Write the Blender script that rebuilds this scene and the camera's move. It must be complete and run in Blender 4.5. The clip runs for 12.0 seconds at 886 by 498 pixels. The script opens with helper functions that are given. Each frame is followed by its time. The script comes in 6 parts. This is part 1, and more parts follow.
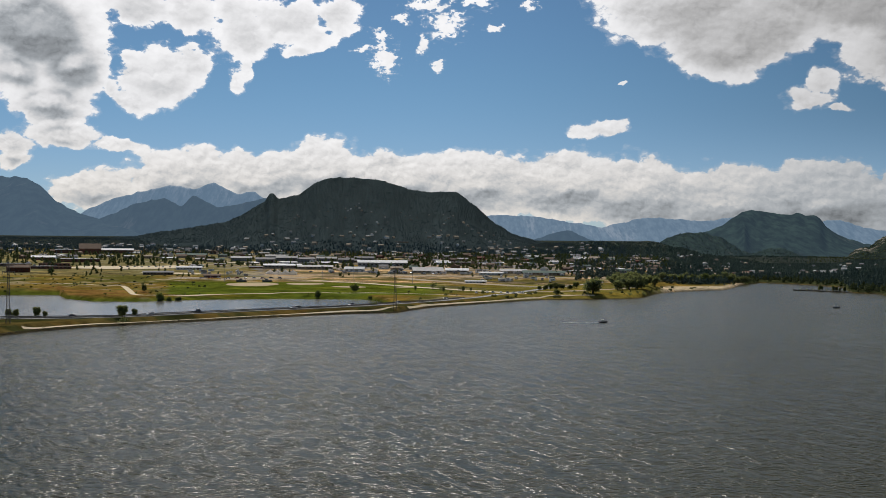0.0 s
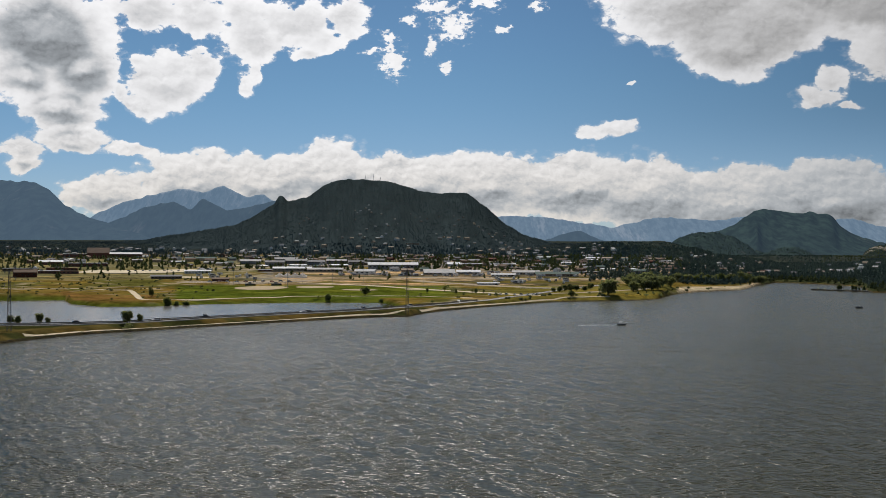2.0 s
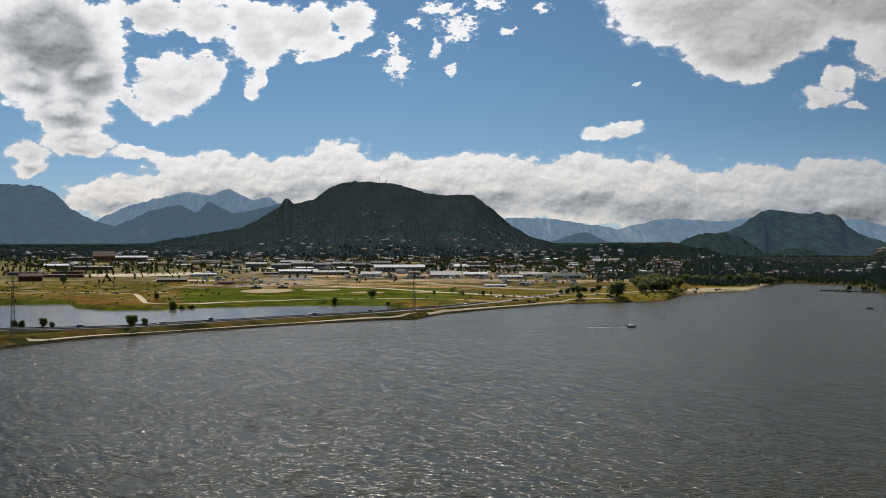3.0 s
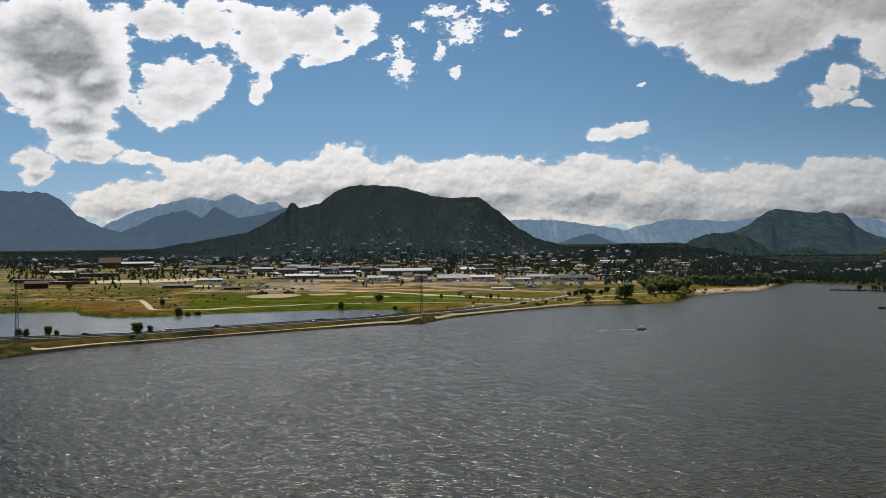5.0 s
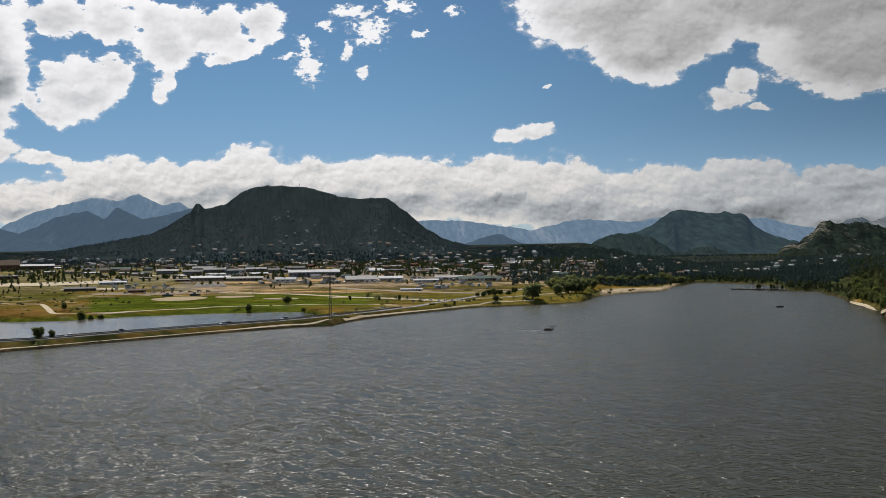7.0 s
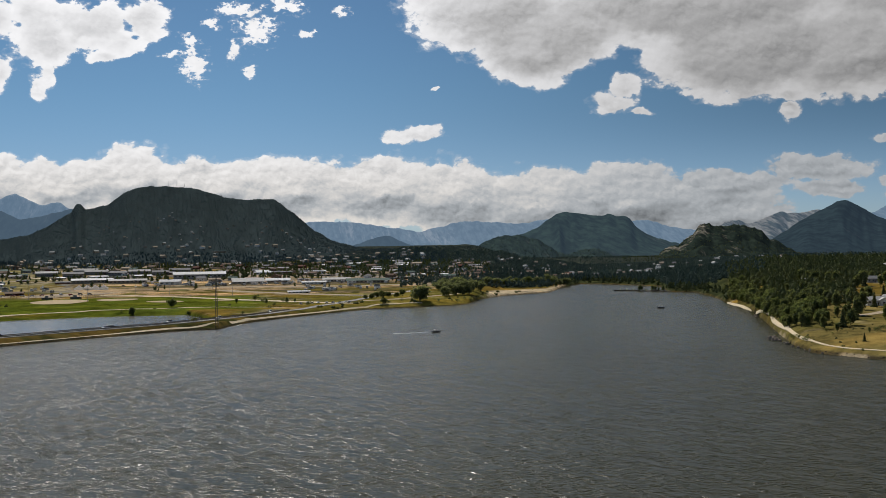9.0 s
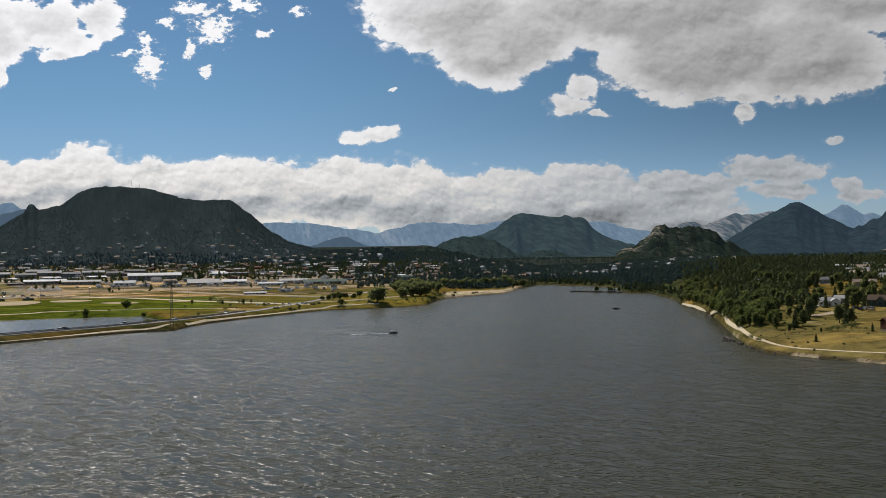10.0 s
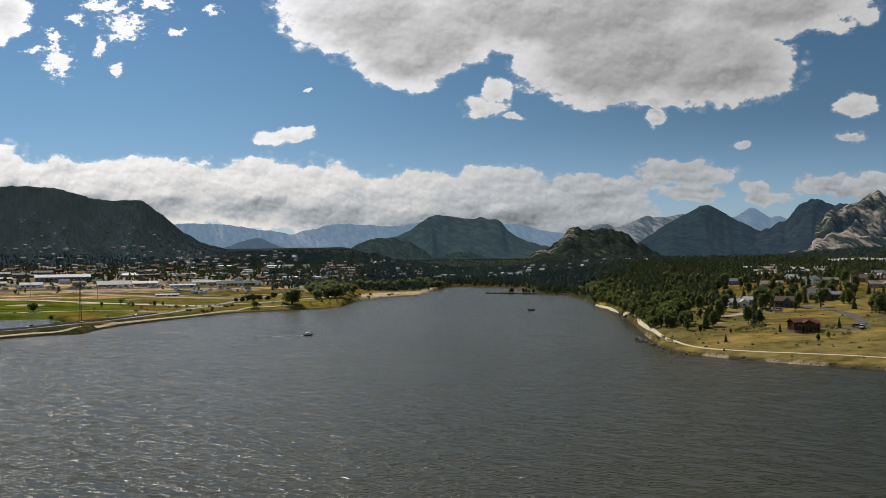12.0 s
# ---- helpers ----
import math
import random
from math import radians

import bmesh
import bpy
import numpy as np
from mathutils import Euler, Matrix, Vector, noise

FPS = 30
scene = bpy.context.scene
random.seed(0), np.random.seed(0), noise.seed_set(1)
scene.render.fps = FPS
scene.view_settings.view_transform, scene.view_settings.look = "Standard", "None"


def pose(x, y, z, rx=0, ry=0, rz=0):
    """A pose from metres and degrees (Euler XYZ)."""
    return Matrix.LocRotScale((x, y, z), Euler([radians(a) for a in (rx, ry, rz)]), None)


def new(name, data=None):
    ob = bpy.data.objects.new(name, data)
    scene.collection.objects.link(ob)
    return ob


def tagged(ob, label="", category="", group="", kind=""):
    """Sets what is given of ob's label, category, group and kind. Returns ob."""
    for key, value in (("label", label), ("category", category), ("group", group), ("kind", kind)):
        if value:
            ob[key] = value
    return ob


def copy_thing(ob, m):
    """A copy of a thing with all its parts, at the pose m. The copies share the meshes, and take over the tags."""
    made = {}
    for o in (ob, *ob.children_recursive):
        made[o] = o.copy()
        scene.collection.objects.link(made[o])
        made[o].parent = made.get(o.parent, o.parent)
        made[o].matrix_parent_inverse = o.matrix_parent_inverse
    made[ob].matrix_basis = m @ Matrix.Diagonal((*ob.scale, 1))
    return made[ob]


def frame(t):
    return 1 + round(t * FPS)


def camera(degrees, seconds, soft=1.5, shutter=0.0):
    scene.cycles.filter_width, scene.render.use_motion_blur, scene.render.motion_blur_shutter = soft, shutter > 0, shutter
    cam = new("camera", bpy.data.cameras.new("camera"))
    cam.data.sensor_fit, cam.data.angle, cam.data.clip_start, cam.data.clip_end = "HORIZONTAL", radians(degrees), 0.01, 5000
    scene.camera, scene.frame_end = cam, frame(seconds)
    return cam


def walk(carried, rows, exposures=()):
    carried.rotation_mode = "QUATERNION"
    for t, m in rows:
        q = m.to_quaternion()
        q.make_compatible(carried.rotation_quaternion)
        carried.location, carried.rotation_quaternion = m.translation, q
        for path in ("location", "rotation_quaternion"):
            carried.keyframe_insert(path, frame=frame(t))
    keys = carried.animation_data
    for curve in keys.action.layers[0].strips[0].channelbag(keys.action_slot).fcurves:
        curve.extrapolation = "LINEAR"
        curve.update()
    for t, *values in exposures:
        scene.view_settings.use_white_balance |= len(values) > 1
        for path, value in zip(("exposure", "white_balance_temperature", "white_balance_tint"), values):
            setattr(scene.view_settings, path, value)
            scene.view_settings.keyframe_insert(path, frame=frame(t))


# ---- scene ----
cam = camera(42.0, 12.0, soft=0.5)
PATH = [
    (0, pose(0.000, 0.000, 40.004, 89.921, -0.598, -0.000)),
    (0.5, pose(-0.469, 4.675, 40.009, 89.941, -0.492, 0.106)),
    (1, pose(-0.940, 9.197, 40.012, 89.962, -0.380, 0.203)),
    (1.5, pose(-1.408, 13.441, 40.014, 89.978, -0.271, 0.339)),
    (2, pose(-1.878, 17.293, 40.021, 89.994, -0.169, 0.480)),
    (2.5, pose(-2.349, 20.665, 40.041, 90.030, -0.061, 0.627)),
    (3, pose(-2.784, 23.487, 40.087, 90.094, 0.067, 0.769)),
    (5, pose(-3.307, 29.077, 40.613, 90.224, 0.650, 1.081)),
    (5.5, pose(-3.445, 29.275, 40.779, 90.227, 0.709, 0.372)),
    (6, pose(-3.600, 29.116, 40.953, 90.211, 0.757, -0.745)),
    (6.5, pose(-3.757, 28.769, 41.134, 90.211, 0.803, -2.099)),
    (7, pose(-3.897, 28.341, 41.311, 90.191, 0.835, -3.491)),
    (9, pose(-3.977, 25.971, 41.941, 90.182, 0.820, -9.037)),
    (9.5, pose(-3.934, 25.635, 41.988, 90.188, 0.803, -10.399)),
    (10, pose(-3.882, 25.504, 42.003, 90.203, 0.787, -11.149)),
    (10.5, pose(-3.834, 25.609, 42.003, 90.214, 0.770, -11.378)),
    (11, pose(-3.799, 25.938, 41.999, 90.222, 0.757, -11.934)),
    (11.5, pose(-3.774, 26.398, 41.997, 90.216, 0.738, -13.397)),
    (12, pose(-3.727, 26.875, 41.996, 90.232, 0.710, -15.348)),
]
walk(cam, PATH, exposures=((0, -0.30, 6500, 10), (9.5, -0.32, 6500, 10), (10.5, -0.20, 6500, 10), (12, -0.20, 6500, 10)))

# ---- world, sun, exposure ----
SUN_AZ, SUN_EL = -7.0, 42.0

CLOUDS = []
# west bank
CLOUDS += [(-19.61, 9.95, 3.73, 2.24), (-17.84, 8.39, 1.83, 1.68), (-20.46, 7.97, 1.72, 1.4), (-18.7, 6.51, 2.14, 1.18), (-18.31, 5.13, 1.9, 0.73), (-20.55, 4.51, 1.11, 0.56), (-20.5, 3.91, 0.94, 0.36), (-15.87, 4.69, 1.61, 0.36)]
# west puff
CLOUDS += [(-13.81, 8.06, 2.12, 1.46), (-12.22, 8.67, 1.02, 1.01), (-15.11, 6.8, 1.1, 0.73), (-16.03, 7.29, 0.47, 0.56), (-15.13, 8.98, 0.73, 0.34), (-10.19, 7.94, 0.43, 0.62), (-9.78, 8.41, 0.38, 0.45)]
# high row
CLOUDS += [(-14.63, 11.27, 1.97, 0.95), (-12.51, 11.12, 1.6, 1.18), (-9.94, 10.18, 1.63, 1.4), (-7.89, 10.9, 2.2, 1.23), (-5.21, 11.15, 1.22, 1.07), (-6.36, 10.04, 1.05, 0.62), (-7.19, 9.39, 0.72, 0.39), (-10.22, 11.29, 1.36, 0.84)]
# wisps, thin and torn
WISPS = [(-3.3, 10.38, 0.45, 0.34), (-3.07, 9.3, 0.73, 0.84), (-4.13, 9.66, 0.39, 0.22), (0.05, 10.9, 1.07, 0.79), (-0.85, 11.83, 1.07, 0.39), (1.44, 12.01, 0.9, 0.36), (-0.35, 8.9, 0.34, 0.42), (2.35, 10.72, 0.42, 0.2), (4.24, 11.9, 0.5, 0.28), (-1.11, 9.88, 0.25, 0.56), (-2.19, 11.11, 0.45, 0.28)]
# east deck
CLOUDS += [(11.46, 12.03, 4.47, 2.53), (13.53, 9.73, 3.08, 1.74), (21.54, 12.01, 8.32, 2.75), (23.99, 9.5, 5.49, 2.69), (28.85, 8.97, 3.93, 2.41), (31.51, 11.29, 4.79, 1.54), (15.65, 10.8, 3.37, 1.96)]
# east puffs
CLOUDS += [(17.51, 7.15, 1.23, 0.62), (18.03, 8.08, 0.62, 0.67), (18.82, 6.69, 0.62, 0.22), (7.5, 5.81, 1.65, 0.36), (8.28, 6.12, 0.99, 0.28), (25.76, 6.5, 0.6, 0.51), (25.82, 7.26, 0.76, 0.39), (35.05, 6.58, 1.04, 0.59), (34.86, 5.23, 0.85, 0.28), (29.99, 5.11, 0.58, 0.28), (8.71, 8.09, 0.22, 0.11)]
# horizon bank
CLOUDS += [(-16.5, 2.47, 2.58, 1.16), (-12.56, 3.05, 2.94, 1.78), (-9.05, 3.23, 3.01, 1.65), (-6.02, 3.56, 2.55, 1.85), (-2.39, 3.14, 3.36, 1.78), (1.82, 3.11, 3.92, 1.99), (6.01, 2.94, 3.89, 1.92), (9.59, 2.59, 3.82, 2.12), (14.16, 2.22, 3.96, 1.92), (18.04, 2.16, 3.81, 2.26)]
# east bank
CLOUDS += [(18.63, 2.32, 4.75, 1.63), (22.51, 1.42, 4.14, 1.4), (22.81, 3.17, 3.86, 0.73), (26.91, 3.74, 3.02, 0.7), (27.65, 2.68, 1.66, 0.51), (30.56, 2.99, 0.78, 0.42), (31.13, 2.49, 1.51, 0.39), (33.95, 2.94, 1.81, 0.73), (36.07, 2.88, 1.47, 0.84)]


class Nodes:
    """A small helper to write node trees as calls."""

    def __init__(self, tree):
        self.tree = tree
        tree.nodes.clear()

    def add(self, kind, ins=(), **props):
        n = self.tree.nodes.new(kind)
        if "operation" in props:
            n.operation = props["operation"]
        if "clamped" in props:
            n.use_clamp = props["clamped"]
        for k, v in dict(ins).items():
            if isinstance(v, bpy.types.NodeSocket):
                self.tree.links.new(v, n.inputs[k])
            else:
                n.inputs[k].default_value = v
        return n

    def math(self, op, a, b=None, c=None, clamp=False):
        ins = {0: a}
        if b is not None:
            ins[1] = b
        if c is not None:
            ins[2] = c
        return self.add("ShaderNodeMath", ins, operation=op, clamped=clamp).outputs[0]

    def vmath(self, op, a, b=None, scale=None):
        ins = {0: a}
        if b is not None:
            ins[1] = b
        if scale is not None:
            ins["Scale"] = scale
        n = self.add("ShaderNodeVectorMath", ins, operation=op)
        return n.outputs["Value"] if op in ("LENGTH", "DISTANCE", "DOT_PRODUCT") else n.outputs[0]

    def noise(self, vec, scale, detail=4.0, rough=0.55, dist=0.0, out=0):
        return self.add("ShaderNodeTexNoise", {"Vector": vec, "Scale": scale, "Detail": detail, "Roughness": rough,
                                               "Distortion": dist}).outputs[out]

    def smooth(self, x, lo, hi, a=0.0, b=1.0):
        n = self.add("ShaderNodeMapRange", {"Value": x, "From Min": lo, "From Max": hi, "To Min": a, "To Max": b})
        n.interpolation_type = "SMOOTHSTEP"
        return n.outputs["Result"]

    def mix(self, fac, a, b, blend="MIX"):
        n = self.add("ShaderNodeMix")
        n.data_type, n.blend_type = "RGBA", blend
        for i, v in ((0, fac), (6, a), (7, b)):
            if isinstance(v, bpy.types.NodeSocket):
                self.tree.links.new(v, n.inputs[i])
            else:
                n.inputs[i].default_value = v if i == 0 else (*v, 1.0)[:4]
        return n.outputs[2]


def make_world():
    world = bpy.data.worlds.new("sky")
    scene.world = world
    world.use_nodes = True
    g = Nodes(world.node_tree)
    sky = g.add("ShaderNodeTexSky")
    sky.sky_type, sky.sun_disc = "NISHITA", False
    sky.sun_elevation, sky.sun_rotation = radians(SUN_EL), radians(SUN_AZ)
    sky.altitude, sky.air_density, sky.dust_density, sky.ozone_density = 2300.0, 1.0, 0.5, 3.2
    d = g.add("ShaderNodeTexCoord").outputs["Generated"]
    sep = g.add("ShaderNodeSeparateXYZ", {0: d})
    az = g.math("MULTIPLY", g.math("ARCTAN2", sep.outputs[0], sep.outputs[1]), 180 / math.pi)
    el = g.math("MULTIPLY", g.math("ARCSINE", sep.outputs[2]), 180 / math.pi)
    p0 = g.add("ShaderNodeCombineXYZ", {0: az, 1: el, 2: 0.0}).outputs[0]
    # ragged outlines: the cloud lobes are looked up through a turbulent warp
    w1 = g.vmath("SUBTRACT", g.noise(p0, 0.55, 3.0, 0.5, out=1), (0.5, 0.5, 0.5))
    w2 = g.vmath("SUBTRACT", g.noise(p0, 1.8, 3.0, 0.5, out=1), (0.5, 0.5, 0.5))
    p = g.vmath("ADD", g.vmath("ADD", p0, g.vmath("SCALE", w1, scale=1.0)), g.vmath("SCALE", w2, scale=0.36))
    p = g.vmath("MULTIPLY", p, (1.0, 1.0, 0.0))

    def lobes(at):
        total = None
        for u, v, ru, rv in CLOUDS:
            q = g.vmath("MULTIPLY", g.vmath("SUBTRACT", at, (u, v, 0.0)), (1 / ru, 1 / rv, 0.0))
            f = g.math("MULTIPLY", g.math("SUBTRACT", 1.0, g.vmath("LENGTH", q)), min(1.0, 0.30 + 0.24 * rv))
            total = f if total is None else g.math("SMOOTH_MAX", total, f, 0.16)
        return total

    field = lobes(p)
    # how far a place lies on the upper side of its lobe
    crown = g.math("SUBTRACT", field, lobes(g.vmath("ADD", p, (-0.12, 0.55, 0.0))))
    torn = None
    for u, v, ru, rv in WISPS:
        q = g.vmath("MULTIPLY", g.vmath("SUBTRACT", p, (u, v, 0.0)), (0.75 / ru, 0.75 / rv, 0.0))
        f = g.math("MULTIPLY", g.math("SUBTRACT", 0.74, g.vmath("LENGTH", q)), 0.30)
        torn = f if torn is None else g.math("MAXIMUM", torn, f)
    # the rest of the sky: broken cumulus of the same kind
    rest = g.noise(g.vmath("MULTIPLY", d, (1.0, 1.0, 2.6)), 3.1, 5.0, 0.55)
    rest = g.math("MULTIPLY", g.math("SUBTRACT", rest, 0.60), 4.0)
    away = g.math("MAXIMUM", g.smooth(el, 13.5, 17.0), g.smooth(g.math("ABSOLUTE", g.math("SUBTRACT", az, 8.0)), 31.0, 36.0))
    field = g.math("MAXIMUM", field, g.math("SUBTRACT", g.math("MULTIPLY", g.math("ADD", rest, 2.0), away), 2.0))
    # heads: rounded lumps at several sizes, lit from above
    stretched = g.vmath("MULTIPLY", p0, (0.66, 1.0, 1.0))
    curl = g.vmath("ADD", stretched, g.vmath("SCALE", w2, scale=0.35))

    def heads(at, scale, detail):
        n = g.add("ShaderNodeTexVoronoi")
        n.feature, n.normalize = "SMOOTH_F1", True
        for k, v in {"Scale": scale, "Detail": detail, "Roughness": 0.55, "Lacunarity": 2.2, "Smoothness": 0.5}.items():
            n.inputs[k].default_value = v
        g.tree.links.new(at, n.inputs["Vector"])
        return n.outputs["Distance"]

    lump = heads(curl, 0.95, 3.0)
    relief = g.math("SUBTRACT", heads(g.vmath("ADD", curl, (-0.07, 0.17, 0.0)), 0.95, 3.0), lump)
    puff = g.noise(stretched, 1.5, 7.0, 0.58)
    ragged = g.math("ADD", g.math("MULTIPLY", g.smooth(el, 7.0, 9.0, 0.0, 0.55), g.smooth(az, 3.0, -1.0)), 0.34)
    dens = g.math("ADD", field, g.math("ADD", g.math("MULTIPLY", g.math("SUBTRACT", puff, 0.47), ragged), g.math("MULTIPLY", g.math("SUBTRACT", 0.25, lump), 0.85)))
    shred = g.noise(stretched, 3.6, 6.0, 0.62)
    dens = g.math("MAXIMUM", dens, g.math("ADD", g.math("SUBTRACT", torn, 0.03), g.math("MULTIPLY", g.math("SUBTRACT", shred, 0.5), 0.85)))
    veil = g.smooth(dens, -0.06, 0.06, 0.0, 0.25)
    mask = g.math("MAXIMUM", g.smooth(dens, 0.0, 0.075), veil)
    broad = g.math("MULTIPLY", g.math("SUBTRACT", g.noise(stretched, 0.55, 4.0, 0.55), 0.5), 0.7)
    core = g.smooth(g.math("ADD", g.math("ADD", field, g.math("MULTIPLY", dens, 0.35)), broad), 0.10, 0.62)
    low = g.smooth(el, 8.0, 10.0, 1.0, 0.35)
    upper = g.math("MULTIPLY", g.smooth(crown, -0.10, 0.22), low)
    thick = g.math("MAXIMUM", g.smooth(az, -19.0, -13.0, 0.72, 0.30), g.math("MAXIMUM", g.smooth(az, 6.0, 12.0, 0.0, 0.46), g.smooth(el, 6.0, 4.0, 0.0, 0.52)))
    depth = g.math("MULTIPLY", thick, g.math("SUBTRACT", 1.0, g.math("MULTIPLY", upper, 0.8)))
    glow = g.math("SUBTRACT", 1.08, g.math("MULTIPLY", core, depth))
    glow = g.math("ADD", glow, g.math("MULTIPLY", relief, g.math("MULTIPLY", g.smooth(core, 0.0, 0.5, 1.1, 1.7), g.smooth(el, 5.0, 8.0, 1.0, 0.48))))
    glow = g.math("SUBTRACT", glow, g.smooth(lump, 0.28, 0.60, 0.0, 0.18))
    glow = g.math("ADD", glow, g.math("MULTIPLY", g.math("SUBTRACT", puff, 0.5), 0.10))
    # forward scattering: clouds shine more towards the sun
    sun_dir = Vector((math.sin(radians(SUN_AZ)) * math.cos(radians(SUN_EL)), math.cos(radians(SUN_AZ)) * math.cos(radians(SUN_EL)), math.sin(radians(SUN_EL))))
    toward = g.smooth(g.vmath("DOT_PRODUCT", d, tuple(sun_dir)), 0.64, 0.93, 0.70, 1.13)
    # unseen clouds opposite the sun are brightened, as fill for shaded sides
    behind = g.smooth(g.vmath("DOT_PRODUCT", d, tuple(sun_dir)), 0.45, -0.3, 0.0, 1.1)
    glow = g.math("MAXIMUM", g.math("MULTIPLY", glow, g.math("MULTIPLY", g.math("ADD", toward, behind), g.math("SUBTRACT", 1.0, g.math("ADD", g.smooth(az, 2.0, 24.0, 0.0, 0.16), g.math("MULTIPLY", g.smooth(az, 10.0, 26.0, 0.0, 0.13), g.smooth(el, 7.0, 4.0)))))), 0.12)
    warm = g.mix(g.smooth(el, 0.0, 7.0), (1.0, 0.95, 0.885), (0.985, 0.98, 0.99))
    neutral = g.math("MULTIPLY", g.smooth(az, 2.0, 9.0), g.smooth(el, 5.0, 7.0))
    warm = g.mix(g.smooth(glow, 0.88, 0.45), warm, g.mix(neutral, (0.90, 0.95, 1.0), (0.975, 0.965, 0.96)))
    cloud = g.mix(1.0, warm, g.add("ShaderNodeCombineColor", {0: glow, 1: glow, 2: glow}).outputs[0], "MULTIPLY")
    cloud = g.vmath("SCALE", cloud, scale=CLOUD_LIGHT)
    tint = g.mix(g.smooth(el, 1.0, 9.0), (0.86, 0.96, 1.13), (0.80, 1.01, 1.06))
    far = g.math("MULTIPLY", g.math("SUBTRACT", 1.0, g.math("MULTIPLY", g.smooth(az, -4.0, 34.0, 0.0, 0.42), g.smooth(el, 2.0, 7.0, 0.25, 1.0))), SKY_LIGHT)
    blue = g.vmath("SCALE", g.vmath("MULTIPLY", sky.outputs[0], tint), scale=far)
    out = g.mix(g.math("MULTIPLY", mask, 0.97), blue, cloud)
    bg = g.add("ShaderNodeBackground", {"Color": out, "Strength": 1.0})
    g.add("ShaderNodeOutputWorld", {0: bg.outputs[0]})
    world.cycles.sampling_method = "MANUAL"
    world.cycles.sample_map_resolution = 1024


SKY_LIGHT, CLOUD_LIGHT = 0.064, 1.03
make_world()
sun = new("sun", bpy.data.lights.new("sun", "SUN"))
sun.data.energy, sun.data.angle, sun.data.color = 4.6, radians(0.53), (1.0, 0.95, 0.875)
sun.matrix_world = pose(0, 0, 300, SUN_EL - 90, 0, -SUN_AZ)


# ---- the lie of the land ----
# Plan positions are given as a bearing (degrees right of ahead) and a distance in metres from the origin.
def table(x, pairs):
    a, b = zip(*pairs)
    return np.interp(x, a, b)


def ramp(x, lo, hi):
    t = np.clip((x - lo) / (hi - lo), 0.0, 1.0)
    return t * t * (3 - 2 * t)


def vnoise(x, y, seed=0):
    xi, yi = np.floor(x), np.floor(y)
    fx, fy = x - xi, y - yi
    fx, fy = fx * fx * (3 - 2 * fx), fy * fy * (3 - 2 * fy)

    def h(a, b):
        v = np.sin(a * 127.1 + b * 311.7 + seed * 74.7) * 43758.5453
        return v - np.floor(v)
    return ((h(xi, yi) * (1 - fx) + h(xi + 1, yi) * fx) * (1 - fy) + (h(xi, yi + 1) * (1 - fx) + h(xi + 1, yi + 1) * fx) * fy)


def fbm(x, y, octaves=4, seed=0, ridged=False):
    s, a, t = 0.0, 1.0, 0.0
    for k in range(octaves):
        v = vnoise(x * 2 ** k, y * 2 ** k, seed + 7 * k)
        if ridged:
            v = 1 - abs(2 * v - 1)
        s, t, a = s + a * v, t + a, a * 0.5
    return s / t


SHORE = [(-180, 300), (-60, 400), (-30, 500), (-21, 530), (-19.5, 551), (-17.2, 576), (-15.5, 587), (-10.6, 627), (-5.1, 680),
         (-3.7, 692), (-2.3, 696), (-1.5, 732), (-0.6, 762), (1.9, 824), (4.8, 896), (6.8, 912), (8.9, 936), (9.8, 965), (10.4, 1050),
         (11.3, 1115), (12.6, 1160), (13.8, 1200), (14.5, 1360), (15.4, 1480), (17, 1450), (19.1, 1355), (19.5, 1180),
         (20.7, 1165), (21.7, 1010), (22.0, 930), (23.1, 805), (23.45, 690), (23.8, 612), (24.2, 548), (25.0, 503), (27.5, 480), (29.9, 464),
         (32.3, 452), (33.8, 444), (45, 425), (70, 360), (180, 300)]
ROAD = [(-30, 596), (-21, 598), (-15.9, 606), (-10.6, 648), (-5.1, 703), (-0.9, 778), (1.9, 862), (4.8, 998), (6.6, 1090), (8.0, 1150)]
POND = [(-40, 960), (-21, 941), (-18.4, 937), (-18.1, 872), (-16.8, 829), (-14.4, 826), (-12.5, 849), (-7.9, 871), (-3.7, 866), (-2.7, 800), (-2.4, 770)]
PLAIN = [(0, 3), (800, 3), (900, 3.5), (1100, 6), (1300, 11), (1500, 18), (1700, 25), (2000, 36), (2400, 48), (3000, 58), (4900, 75)]


def height(az, r):
    """Ground height at bearings az and distances r."""
    s = r - table(az, SHORE)
    plain = table(r, PLAIN)
    south = np.minimum(plain, 0.9 + 2.3 * ramp(s, 5, 14) + np.maximum(s - 14, 0) * 0.06)
    near = table(az, ROAD) + 12
    wet = ramp(r, near, near + 5) * (1 - ramp(r, table(az, POND) - 4, table(az, POND) + 24)) * (az < -2.4) * (az > -60)
    south = south - wet * (south + 1.6)
    mid = 1.0 + 0.028 * np.maximum(s, 0) + 0.5 * ramp(s, 0, 20)
    east = 0.9 + 7.0 * (1 - np.exp(-np.maximum(s, 0) / 80)) + 0.018 * np.maximum(s, 0)
    a, b = ramp(az, 9.5, 12.5), ramp(az, 20.5, 23.5)
    land = (south * (1 - a) + mid * a) * (1 - b) + east * b
    land = np.minimum(land, 60 + 0.004 * r - a * (33 + 0.004 * r))
    x, y = r * np.sin(np.radians(az)), r * np.cos(np.radians(az))
    land = land + (fbm(x / 37, y / 37, 3, 5) - 0.5) * np.clip(s / 60, 0, 1) * 1.2 * (1 - wet)
    return -3 + (land + 3) * ramp(s, -9, 3)


def spot(az, r, up=0.0):
    """A point on the ground, as a Vector."""
    z = float(height(np.array([float(az)]), np.array([float(r)]))[0])
    return Vector((r * math.sin(radians(az)), r * math.cos(radians(az)), z + up))


